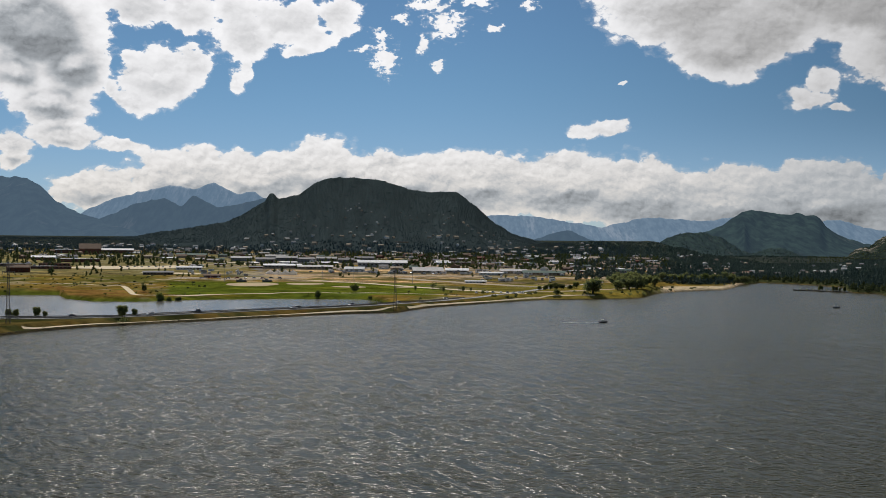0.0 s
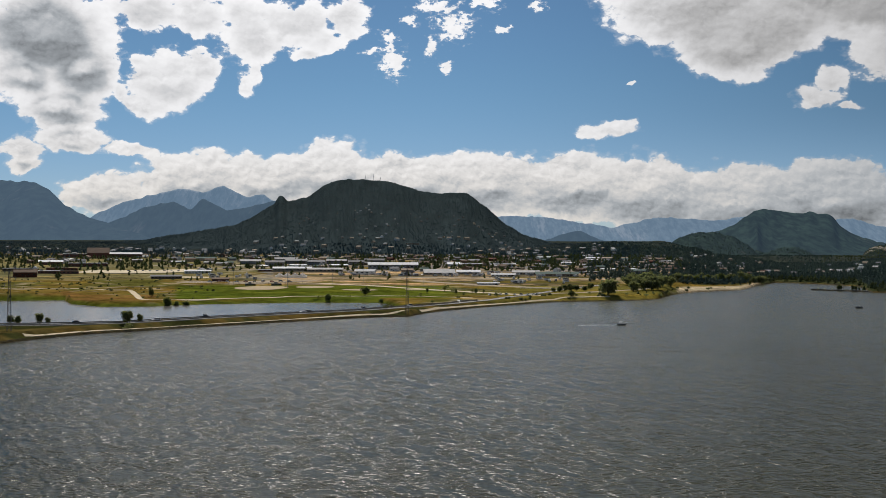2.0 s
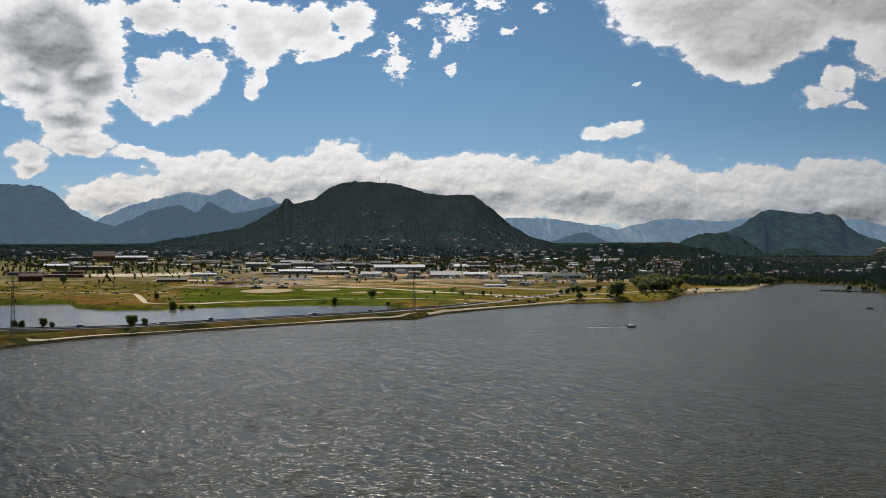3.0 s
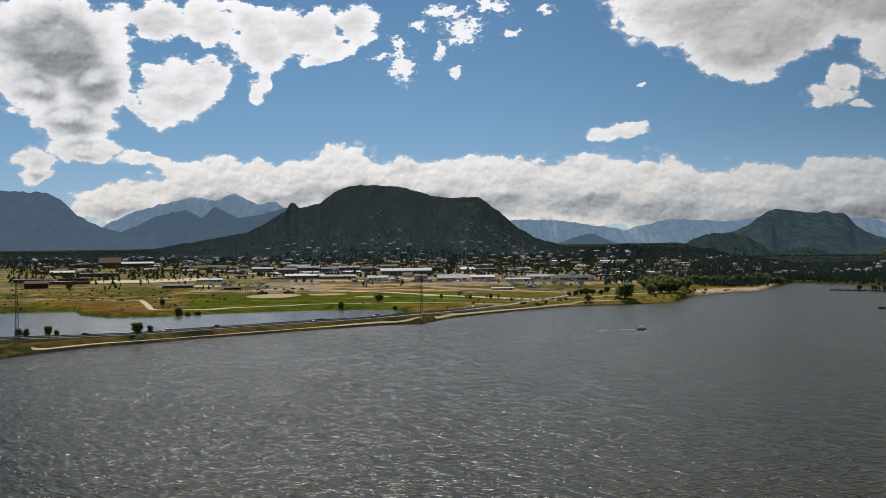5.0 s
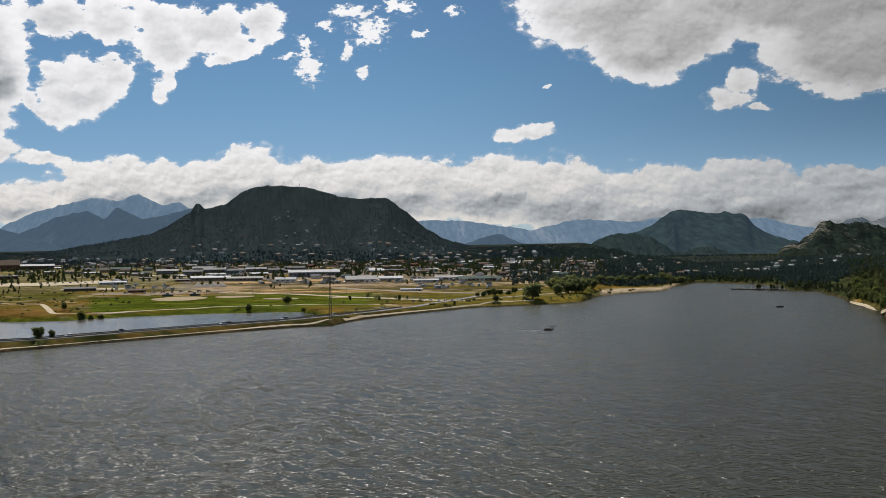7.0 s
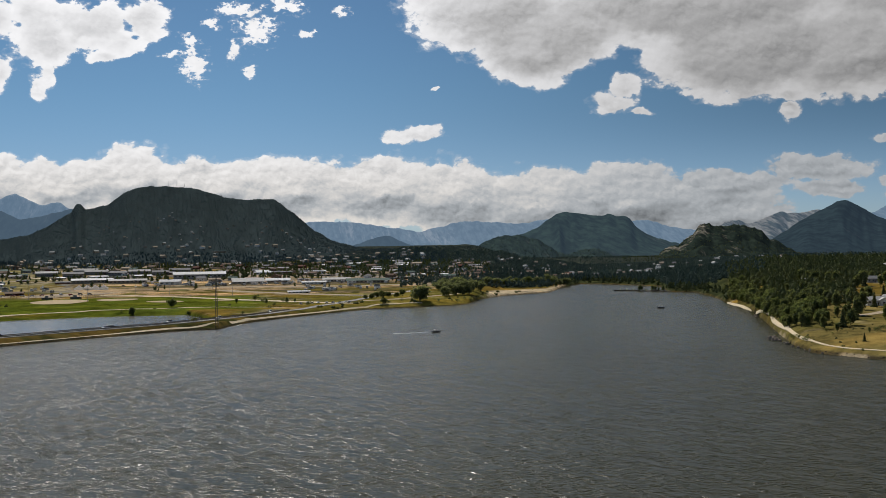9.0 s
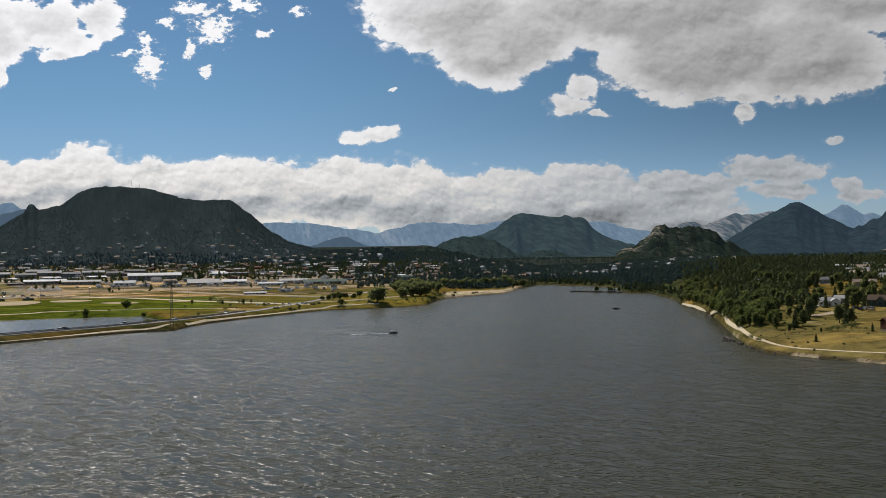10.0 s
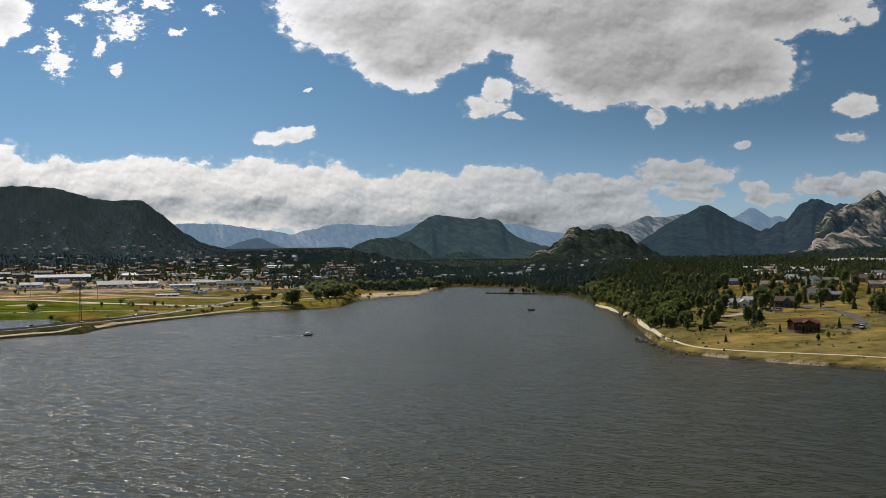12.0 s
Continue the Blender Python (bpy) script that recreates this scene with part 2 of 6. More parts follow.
# ---- materials ----
def material(name, colour, rough=0.8, metal=0.0, vary=0.25, scale=0.5, bump=0.0, bump_scale=4.0, colour2=None, per_object=0.0, spec=0.06):
    """A surface with large stains, fine grain and relief; vary: how far the tone wanders; scale: stains per metre."""
    m = bpy.data.materials.new(name)
    m.use_nodes = True
    g = Nodes(m.node_tree)
    pos = g.add("ShaderNodeTexCoord").outputs["Object"]
    if per_object:
        info = g.add("ShaderNodeObjectInfo").outputs["Random"]
        pos = g.vmath("ADD", pos, g.add("ShaderNodeCombineXYZ", {0: g.math("MULTIPLY", info, 97.0), 1: info, 2: info}).outputs[0])
    big = g.noise(pos, scale, 3.0)
    fine = g.noise(pos, scale * 9.0, 4.0)
    t = g.math("ADD", g.math("MULTIPLY", big, 0.65), g.math("MULTIPLY", fine, 0.35))
    t = g.smooth(t, 0.3, 0.7)
    c1 = tuple(c * (1 - vary) for c in colour)
    c2 = colour2 or tuple(min(1.0, c * (1 + vary)) for c in colour)
    col = g.mix(t, c1, c2)
    if per_object:
        shift = g.smooth(info, 0.0, 1.0, 1 - per_object, 1 + per_object)
        col = g.vmath("SCALE", col, scale=shift)
    ins = {"Base Color": col, "Roughness": rough, "Metallic": metal, "Specular IOR Level": spec}
    if bump:
        b = g.add("ShaderNodeBump", {"Height": g.noise(pos, bump_scale, 4.0), "Strength": 0.6, "Distance": bump})
        ins["Normal"] = b.outputs[0]
    bs = g.add("ShaderNodeBsdfPrincipled", ins)
    g.add("ShaderNodeOutputMaterial", {0: bs.outputs[0]})
    return m


def foliage(name, colour, vary=0.45, thin=0.3, shine=(1.5, 1.5, 0.9)):
    """Leaves or needles: each clump has its own tone; thin: how much light comes through."""
    m = bpy.data.materials.new(name)
    m.use_nodes = True
    g = Nodes(m.node_tree)
    geo = g.add("ShaderNodeNewGeometry").outputs["Random Per Island"]
    info = g.add("ShaderNodeObjectInfo").outputs["Random"]
    t = g.math("ADD", g.math("MULTIPLY", geo, 0.7), g.math("MULTIPLY", info, 0.3))
    pos = g.add("ShaderNodeTexCoord").outputs["Object"]
    t = g.math("ADD", g.math("MULTIPLY", t, 0.6), g.math("MULTIPLY", g.noise(pos, 0.03, 3.0), 0.4))
    lo = tuple(c * (1 - vary) for c in colour)
    hi = (colour[0] * (1 + 1.1 * vary), colour[1] * (1 + 0.8 * vary), colour[2] * (1 + 0.4 * vary))
    col = g.mix(g.smooth(t, 0.2, 0.8), lo, hi)
    bs = g.add("ShaderNodeBsdfPrincipled", {"Base Color": col, "Roughness": 0.85, "Specular IOR Level": 0.05})
    back = g.add("ShaderNodeBsdfTranslucent", {"Color": g.vmath("MULTIPLY", col, shine)})
    both = g.add("ShaderNodeMixShader", {0: thin, 1: bs.outputs[0], 2: back.outputs[0]})
    g.add("ShaderNodeOutputMaterial", {0: both.outputs[0]})
    return m


def water_material(name, deep, ripple=1.0, spec=0.090, rough=0.24):
    m = bpy.data.materials.new(name)
    m.use_nodes = True
    g = Nodes(m.node_tree)
    pos = g.add("ShaderNodeTexCoord").outputs["Object"]

    def swell(turn, length, scale, detail, dist):
        """Waves whose crests run at that bearing and are longer than the waves are wide."""
        c, s_ = math.cos(radians(turn)), math.sin(radians(turn))
        along, across = g.vmath("DOT_PRODUCT", pos, (c * length, s_ * length, 0.0)), g.vmath("DOT_PRODUCT", pos, (-s_, c, 0.0))
        return g.noise(g.add("ShaderNodeCombineXYZ", {0: along, 1: across, 2: 0.0}).outputs[0], scale, detail, 0.5, dist)

    def wave(turn, length, scale, detail, high):
        return g.math("MULTIPLY", g.math("SUBTRACT", swell(turn, length, scale, detail, 0.4), 0.5), high)

    w0, w1 = wave(-66.0, 0.35, 0.34, 1.5, 0.70), wave(-30.0, 0.50, 0.80, 1.5, 0.46)
    w2, w3 = wave(-70.0, 0.60, 1.5, 2.0, 0.14), wave(8.0, 0.55, 1.1, 2.0, 0.58)
    gust = g.noise(g.vmath("MULTIPLY", pos, (0.6, 1.0, 1.0)), 0.012, 4.0, 0.55)
    calm = g.smooth(gust, 0.30, 0.70, 0.75, 1.2)
    # the short waves come in sets, rough patches between smoother ones
    sets = g.smooth(swell(-70.0, 0.45, 0.24, 3.0, 0.3), 0.40, 0.62, 0.25, 1.85)
    h = g.math("MULTIPLY", g.math("ADD", w0, g.math("MULTIPLY", g.math("ADD", w1, g.math("ADD", w2, w3)), sets)), calm)
    bump = g.add("ShaderNodeBump", {"Height": h, "Strength": 1.0, "Distance": 1.10 * ripple})
    tone = g.noise(pos, 0.006, 3.0)
    col = g.mix(g.smooth(tone, 0.35, 0.65), deep, tuple(c * 1.25 for c in deep))
    bs = g.add("ShaderNodeBsdfPrincipled", {"Base Color": col, "Roughness": rough, "IOR": 1.333, "Specular IOR Level": spec, "Normal": bump.outputs[0]})
    g.add("ShaderNodeOutputMaterial", {0: bs.outputs[0]})
    return m


def ground_material():
    m = bpy.data.materials.new("ground_cover")
    m.use_nodes = True
    g = Nodes(m.node_tree)
    pos = g.add("ShaderNodeTexCoord").outputs["Object"]
    base = g.add("ShaderNodeVertexColor")
    base.layer_name = "cover"
    big, mid, fine = g.noise(pos, 0.03, 4.0, 0.6), g.noise(pos, 0.16, 4.0, 0.6), g.noise(pos, 1.3, 4.0, 0.65)
    t = g.math("ADD", g.math("MULTIPLY", big, 0.4), g.math("ADD", g.math("MULTIPLY", mid, 0.35), g.math("MULTIPLY", fine, 0.25)))
    k = g.smooth(t, 0.34, 0.66, 0.50, 1.9)
    col = g.vmath("SCALE", base.outputs[0], scale=k)
    # worn tan patches and dark tufts of sage
    worn = g.smooth(g.noise(g.vmath("MULTIPLY", pos, (0.5, 1.0, 1.0)), 0.028, 5.0, 0.65), 0.52, 0.62, 0.0, 0.55)
    col = g.mix(worn, col, g.vmath("MULTIPLY", col, (1.9, 1.6, 1.3)))
    tuft = g.smooth(g.noise(pos, 0.11, 5.0, 0.7), 0.60, 0.68, 0.0, 0.75)
    col = g.mix(tuft, col, g.vmath("MULTIPLY", col, (0.30, 0.36, 0.40)))
    bump = g.add("ShaderNodeBump", {"Height": fine, "Strength": 0.5, "Distance": 0.25})
    bs = g.add("ShaderNodeBsdfPrincipled", {"Base Color": col, "Roughness": 1.0, "Specular IOR Level": 0.0, "Normal": bump.outputs[0]})
    g.add("ShaderNodeOutputMaterial", {0: bs.outputs[0]})
    return m


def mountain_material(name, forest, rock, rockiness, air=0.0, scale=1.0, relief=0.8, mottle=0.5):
    """Forested slopes with rock showing where it is steep or high; air: strength of a blue glow added for distance
    haze.
    """
    m = bpy.data.materials.new(name)
    m.use_nodes = True
    g = Nodes(m.node_tree)
    pos = g.add("ShaderNodeTexCoord").outputs["Object"]
    pos = g.vmath("MULTIPLY", pos, (1.0, 0.20, 0.5))
    n1 = g.noise(pos, 0.008 * scale, 6.0, 0.62)
    n2 = g.noise(pos, 0.05 * scale, 5.0, 0.65)
    crack = g.noise(g.vmath("MULTIPLY", pos, (1.7, 0.6, 1.0)), 0.035 * scale, 6.0, 0.7)
    t = g.math("ADD", g.math("MULTIPLY", n1, 0.5), g.math("MULTIPLY", crack, 0.5))
    bare = g.smooth(t, 0.62 - 0.3 * rockiness, 0.70 - 0.25 * rockiness)
    trees = g.mix(g.smooth(n2, 0.35, 0.68), tuple(c * (1 - mottle) for c in forest), tuple(c * (1 + mottle) for c in forest))
    stone = g.mix(g.smooth(crack, 0.35, 0.7), tuple(c * 0.55 for c in rock), tuple(min(1, c * 1.25) for c in rock))
    col = g.mix(bare, trees, stone)
    bump = g.add("ShaderNodeBump", {"Height": g.math("ADD", n2, g.math("MULTIPLY", crack, 0.8)), "Strength": relief, "Distance": 4.0 / scale})
    # the haze is an even blue emission, whatever the distance
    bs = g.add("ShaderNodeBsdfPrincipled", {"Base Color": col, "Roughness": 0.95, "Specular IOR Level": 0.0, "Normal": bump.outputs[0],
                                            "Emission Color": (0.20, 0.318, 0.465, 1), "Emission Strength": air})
    g.add("ShaderNodeOutputMaterial", {0: bs.outputs[0]})
    return m


M_GROUND = ground_material()
M_LAKE = water_material("lake_water", (0.032, 0.0305, 0.0125))
M_POND = water_material("pond_water", (0.115, 0.102, 0.096), 0.08, 0.5, 0.16)
M_ASPHALT = material("asphalt", (0.27, 0.255, 0.24), 0.9, vary=0.2, scale=0.2)
M_CONCRETE = material("pale_concrete", (0.66, 0.55, 0.37), 0.9, vary=0.12, scale=0.3)
M_DIRT = material("packed_dirt", (0.40, 0.32, 0.22), 0.95, vary=0.2, scale=0.12)
M_CONIFER = foliage("pine_needles", (0.142, 0.164, 0.080), 0.26, 0.42)
# far pines: distance haze is put into their bluish, raised base colours
M_FAR_CONIFER = foliage("hazed_hill_pines", (0.108, 0.146, 0.146), 0.12, 0.30, (1.3, 1.5, 1.4))
M_WOOD_CONIFER = foliage("hazed_valley_pines", (0.126, 0.166, 0.138), 0.22, 0.3, (1.4, 1.5, 1.1))
M_LEAF = foliage("broad_leaves", (0.138, 0.168, 0.074), 0.26, 0.42)
M_WILLOW = foliage("willow_leaves", (0.190, 0.215, 0.130), 0.24, 0.5)
M_BARK = material("bark", (0.10, 0.07, 0.05), 0.95, vary=0.3, scale=2.0)
# the hill's bluish base colour includes the haze before it
M_HILL = mountain_material("hazed_pine_hill", (0.041, 0.056, 0.057), (0.052, 0.066, 0.060), 0.02, relief=0.1, mottle=0.2)
# shade under the ridge's trees is put into this dark base colour
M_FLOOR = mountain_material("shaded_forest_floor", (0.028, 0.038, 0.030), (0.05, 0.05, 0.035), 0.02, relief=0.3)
# distance haze is added to all these slopes as a blue glow
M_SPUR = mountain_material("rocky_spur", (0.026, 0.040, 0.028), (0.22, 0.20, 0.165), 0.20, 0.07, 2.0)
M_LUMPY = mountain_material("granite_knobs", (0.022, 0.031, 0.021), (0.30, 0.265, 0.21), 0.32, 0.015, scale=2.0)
M_WEST = mountain_material("hazed_pine_slopes", (0.014, 0.020, 0.018), (0.045, 0.045, 0.042), 0.14, 0.37, relief=0.25)
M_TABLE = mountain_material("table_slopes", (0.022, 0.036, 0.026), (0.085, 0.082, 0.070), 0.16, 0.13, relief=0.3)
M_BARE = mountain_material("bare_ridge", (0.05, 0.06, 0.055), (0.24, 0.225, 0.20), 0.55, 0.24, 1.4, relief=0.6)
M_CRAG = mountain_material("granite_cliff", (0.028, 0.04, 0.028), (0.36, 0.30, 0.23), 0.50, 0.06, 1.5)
# the crag's unlit face: its shade is put into darker base colours
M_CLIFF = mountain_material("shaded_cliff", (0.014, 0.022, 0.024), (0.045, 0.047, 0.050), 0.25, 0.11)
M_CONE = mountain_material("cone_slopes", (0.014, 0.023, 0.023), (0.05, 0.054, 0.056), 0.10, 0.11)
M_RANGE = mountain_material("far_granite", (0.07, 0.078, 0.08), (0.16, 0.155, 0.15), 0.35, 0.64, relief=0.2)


# ---- mesh helpers ----
def mesh_of(name, verts, faces, mats, colours=None, smooth=False):
    me = bpy.data.meshes.new(name)
    me.from_pydata(np.asarray(verts, dtype=float).tolist() if isinstance(verts, np.ndarray) else verts, [],
                   faces.tolist() if isinstance(faces, np.ndarray) else faces)
    for m in (mats if isinstance(mats, (list, tuple)) else [mats]):
        me.materials.append(m)
    if colours is not None:
        layer = me.color_attributes.new("cover", "FLOAT_COLOR", "POINT")
        layer.data.foreach_set("color", np.c_[colours, np.ones(len(colours))].astype(np.float32).ravel())
    if smooth:
        me.polygons.foreach_set("use_smooth", np.ones(len(me.polygons), dtype=bool))
    me.update()
    return me


def grid_faces(rows, cols, closed=False):
    i, j = np.meshgrid(np.arange(rows - 1), np.arange(cols if closed else cols - 1), indexing="ij")
    a, b = i * cols + j, i * cols + (j + 1) % cols
    return np.stack([a, b, b + cols, a + cols], -1).reshape(-1, 4)


# ---- ground, lake, pond ----
def cover_colours(az, r, x, y):
    """Base colour of what grows or lies on the ground, with shade put in under woods."""
    s = r - table(az, SHORE)
    n, n2 = fbm(x / 60, y / 60, 4, 3), fbm(x / 14, y / 14, 3, 9)
    out = np.empty(az.shape + (3,))

    def lay(colour, mask):
        out[:] = out * (1 - mask[..., None]) + np.array(colour) * mask[..., None]
    out[:] = (0.145, 0.100, 0.022)                                   # dry meadow
    lay((0.090, 0.084, 0.020), ramp(n, 0.50, 0.66))                   # greener meadow
    lay((0.33, 0.27, 0.18), ramp(n2, 0.62, 0.75) * 0.6)              # bare patches
    # causeway: brown grass, stony edge
    bank = (r < table(az, ROAD) + 14) * (az < 5) * 1.0
    lay((0.085, 0.064, 0.020), bank)
    lay((0.038, 0.040, 0.013), bank * ramp(fbm(x / 9, y / 9, 3, 61), 0.42, 0.58))
    # town ground: dirt lots and streets
    town = ramp(r, 1180, 1240) * (az < 11) * (1 - ramp(r, 1700, 1900))
    lay((0.30, 0.245, 0.170), town * ramp(n, 0.38, 0.52) * ramp(az, -12, -8))
    lay((0.17, 0.16, 0.145), town * ramp(fbm(x / 33, y / 33, 3, 21), 0.52, 0.6) * ramp(az, -13, -9))
    lay((0.07, 0.068, 0.022), town * ramp(fbm(x / 45, y / 45, 3, 29), 0.56, 0.64))
    lay((0.17, 0.155, 0.075), town * ramp(az, -8, -12) * 0.7)
    # ball fields, mown and watered
    field = ramp(r, 872, 882) * (1 - ramp(r, 1075, 1100)) * ramp(az, -13.6, -13.2) * (1 - ramp(az, -1.0, 0.8))
    lay((0.066, 0.090, 0.010), field * (0.75 + 0.25 * n2))
    # lush rim and rusty dry grass by the pond
    rim = r - table(az, POND)
    lay((0.17, 0.095, 0.028), ramp(az, -20, -18) * (1 - ramp(az, -14.6, -13.8)) * ramp(rim, 14, 22) * (1 - ramp(rim, 90, 130)) * ramp(n2, 0.38, 0.52))
    lay((0.075, 0.095, 0.012), (rim > -3) * (1 - ramp(rim, 10, 20)) * (az < -2.4) * (az > -40) * 0.9)
    # fairground arena, raked sand
    fair = ramp(r, 1090, 1110) * (1 - ramp(r, 1330, 1380)) * ramp(az, -9, -8.5) * (1 - ramp(az, 7.0, 8.0))
    lay((0.40, 0.28, 0.16), fair * ramp(n2, 0.35, 0.5) * 0.9)
    bands = fbm(x / 110, y / 22, 3, 41)
    lay((0.115, 0.095, 0.026), fair * ramp(bands, 0.50, 0.56))
    lay((0.10, 0.085, 0.05), fair * ramp(fbm(x / 70, y / 14, 3, 47), 0.60, 0.66) * 0.8)
    # lawns by the far shore
    lay((0.15, 0.125, 0.025), ramp(az, 0.5, 3) * (1 - ramp(az, 9, 11)) * (1 - ramp(r, 1050, 1100)) * (r > 780) * 0.7)
    # sand beach
    lay((0.42, 0.34, 0.22), ramp(az, 10.6, 10.9) * (1 - ramp(az, 14.3, 14.8)) * ramp(s, 1, 3) * (1 - ramp(s, 40, 60)))
    # forest floor, with the canopy's shade put into the dark colour
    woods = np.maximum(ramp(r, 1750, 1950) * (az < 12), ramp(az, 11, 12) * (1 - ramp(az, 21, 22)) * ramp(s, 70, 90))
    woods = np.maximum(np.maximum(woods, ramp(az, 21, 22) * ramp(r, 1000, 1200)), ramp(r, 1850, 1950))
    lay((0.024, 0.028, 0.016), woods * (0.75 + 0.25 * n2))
    # east bank: gold meadow by the water; the pines' shade put into the colour
    lay((0.150, 0.118, 0.040), ramp(az, 23.4, 24.0) * (r < 760) * (1 - ramp(n, 0.5, 0.7) * 0.5))
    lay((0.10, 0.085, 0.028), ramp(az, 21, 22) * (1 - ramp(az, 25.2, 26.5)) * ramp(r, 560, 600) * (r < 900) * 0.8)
    # far shore woods: ground coloured as dark as the trees' shade
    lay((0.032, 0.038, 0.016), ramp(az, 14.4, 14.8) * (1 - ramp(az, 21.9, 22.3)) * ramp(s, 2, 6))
    # stony rim, darker at the water's edge
    lay((0.055, 0.046, 0.028), (1 - ramp(s, 1.0, 4.0)) * 0.9)
    lay((0.36, 0.29, 0.19), ramp(n2, 0.5, 0.6) * (1 - ramp(s, 1.5, 3.0)) * 0.8 * (az > 23.5))
    # far ground: forest shade and distance haze put into one colour
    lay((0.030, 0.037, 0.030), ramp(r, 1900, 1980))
    return out


def make_ground():
    az = np.concatenate([np.arange(-180, -32, 4.0), np.arange(-32, -24, 0.5), np.arange(-24, 38, 0.11), np.arange(38, 46, 0.5), np.arange(46, 180, 4.0)])
    r = np.concatenate([[200, 300, 360, 400, 420], np.arange(430, 1000, 2.6), np.arange(1000, 1500, 6.0), np.arange(1500, 2200, 16), np.arange(2200, 4950, 90)])
    R, A = np.meshgrid(r, az, indexing="ij")
    Z = height(A, R)
    X, Y = R * np.sin(np.radians(A)), R * np.cos(np.radians(A))
    verts = np.stack([X, Y, Z], -1).reshape(-1, 3)
    faces = grid_faces(len(r), len(az), True)[:, ::-1]
    # the lake bed closes the sheet in the middle
    n = len(az)
    verts = np.vstack([verts, [[0, 0, -3]]])
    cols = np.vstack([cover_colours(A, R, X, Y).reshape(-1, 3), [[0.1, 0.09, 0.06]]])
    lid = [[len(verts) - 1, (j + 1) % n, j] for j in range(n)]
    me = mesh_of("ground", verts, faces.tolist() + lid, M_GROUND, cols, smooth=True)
    tagged(new("ground", me), "dry meadow, dirt lots and mown fields round the lake", "ground", kind="structure")


def make_water():
    n = 96
    ring = [(1620 * math.sin(2 * math.pi * k / n), 1620 * math.cos(2 * math.pi * k / n), 0.0) for k in range(n)]
    me = mesh_of("lake", ring, [list(range(n))[::-1]], M_LAKE)
    tagged(new("lake", me), "dark olive mountain lake with wind ripples", "water", kind="structure")
    az = np.arange(-45, -2.39, 0.2)
    near, far = table(az, ROAD) + 11, table(az, POND) + 1.5
    a = np.radians(az)
    verts = np.concatenate([np.stack([near * np.sin(a), near * np.cos(a), 0 * a + 0.12], -1), np.stack([far * np.sin(a), far * np.cos(a), 0 * a + 0.12], -1)])
    me = mesh_of("pond", verts, grid_faces(2, len(az))[:, ::-1], M_POND)
    tagged(new("pond", me), "still grey pond behind the causeway", "water", kind="structure")


make_ground()
make_water()


# ---- mountains ----
def mountain(name, label, crest, r_top, r_front, mat, base=20.0, rough=0.05, bulge=1.25, step=0.07, seed=1, rows=42, jag=1.0, r_back=None, knobby=False):
    """A mountain whose skyline runs over the crest's bearings and elevation angles, seen from the lake, at the distance r_top."""
    cx, cel = zip(*crest)
    az = np.arange(cx[0], cx[-1] + step, step)
    el = np.interp(az, cx, cel)
    el = np.convolve(np.pad(el, 1, mode="edge"), np.ones(3) / 3, mode="valid")
    top = 42 + np.tan(np.radians(el)) * r_top
    top = top + (fbm(az * 3.1, az * 0 + seed, 4, seed) - 0.5) * 0.0022 * r_top * jag
    s = np.concatenate([np.linspace(0, 1, rows), 1 + np.linspace(0, 1, 7)[1:]])
    S, A = np.meshgrid(s, az, indexing="ij")
    back = r_back or r_top + 0.35 * (r_top - r_front)
    R = np.where(S <= 1, r_front + (r_top - r_front) * S, r_top + (back - r_top) * (S - 1))
    rise = np.where(S <= 1, S ** bulge, np.clip(2 - S, 0, 1) ** 0.8)
    X, Y = R * np.sin(np.radians(A)), R * np.cos(np.radians(A))
    H = np.maximum(top - base, 2)[None, :]
    bend = fbm(A * 0.6, S * 0.9, 2, seed + 31) * 1.5
    spurs = fbm(A * 0.8 + bend, S * 0.45, 5, seed + 3, ridged=True) - 0.62
    if knobby:
        spurs = fbm(X / (0.03 * r_top), Y / (0.05 * r_top), 5, seed + 3, ridged=True) - 0.62
    Z = base + H * rise + H * rough * 4 * spurs * np.clip(S * (1.02 - S) * 4, 0, 1)
    Z = np.where(S < 0.02, base - 25, Z)
    verts = np.stack([X, Y, Z], -1).reshape(-1, 3)
    me = mesh_of(name, verts, grid_faces(len(s), len(az))[:, ::-1], mat, smooth=True)
    ob = new(name, me)
    tagged(ob, label, "mountain", kind="structure")
    return ob


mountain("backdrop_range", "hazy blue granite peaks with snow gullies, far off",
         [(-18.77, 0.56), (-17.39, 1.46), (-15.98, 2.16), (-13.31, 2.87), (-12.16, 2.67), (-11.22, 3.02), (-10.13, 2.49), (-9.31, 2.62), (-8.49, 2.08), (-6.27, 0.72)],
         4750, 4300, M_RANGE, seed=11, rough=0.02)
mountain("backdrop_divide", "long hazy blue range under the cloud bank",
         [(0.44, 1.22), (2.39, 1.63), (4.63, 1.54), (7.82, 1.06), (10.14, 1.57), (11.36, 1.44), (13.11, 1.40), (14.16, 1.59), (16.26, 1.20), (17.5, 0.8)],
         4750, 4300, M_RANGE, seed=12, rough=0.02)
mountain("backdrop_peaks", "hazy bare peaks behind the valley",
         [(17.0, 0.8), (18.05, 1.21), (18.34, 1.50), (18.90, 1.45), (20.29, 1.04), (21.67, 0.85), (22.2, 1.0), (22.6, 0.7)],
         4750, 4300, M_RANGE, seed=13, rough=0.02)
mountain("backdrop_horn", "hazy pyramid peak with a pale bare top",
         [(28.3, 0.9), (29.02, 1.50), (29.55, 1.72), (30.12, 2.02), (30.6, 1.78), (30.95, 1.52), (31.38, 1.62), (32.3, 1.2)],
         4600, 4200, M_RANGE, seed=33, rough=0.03)
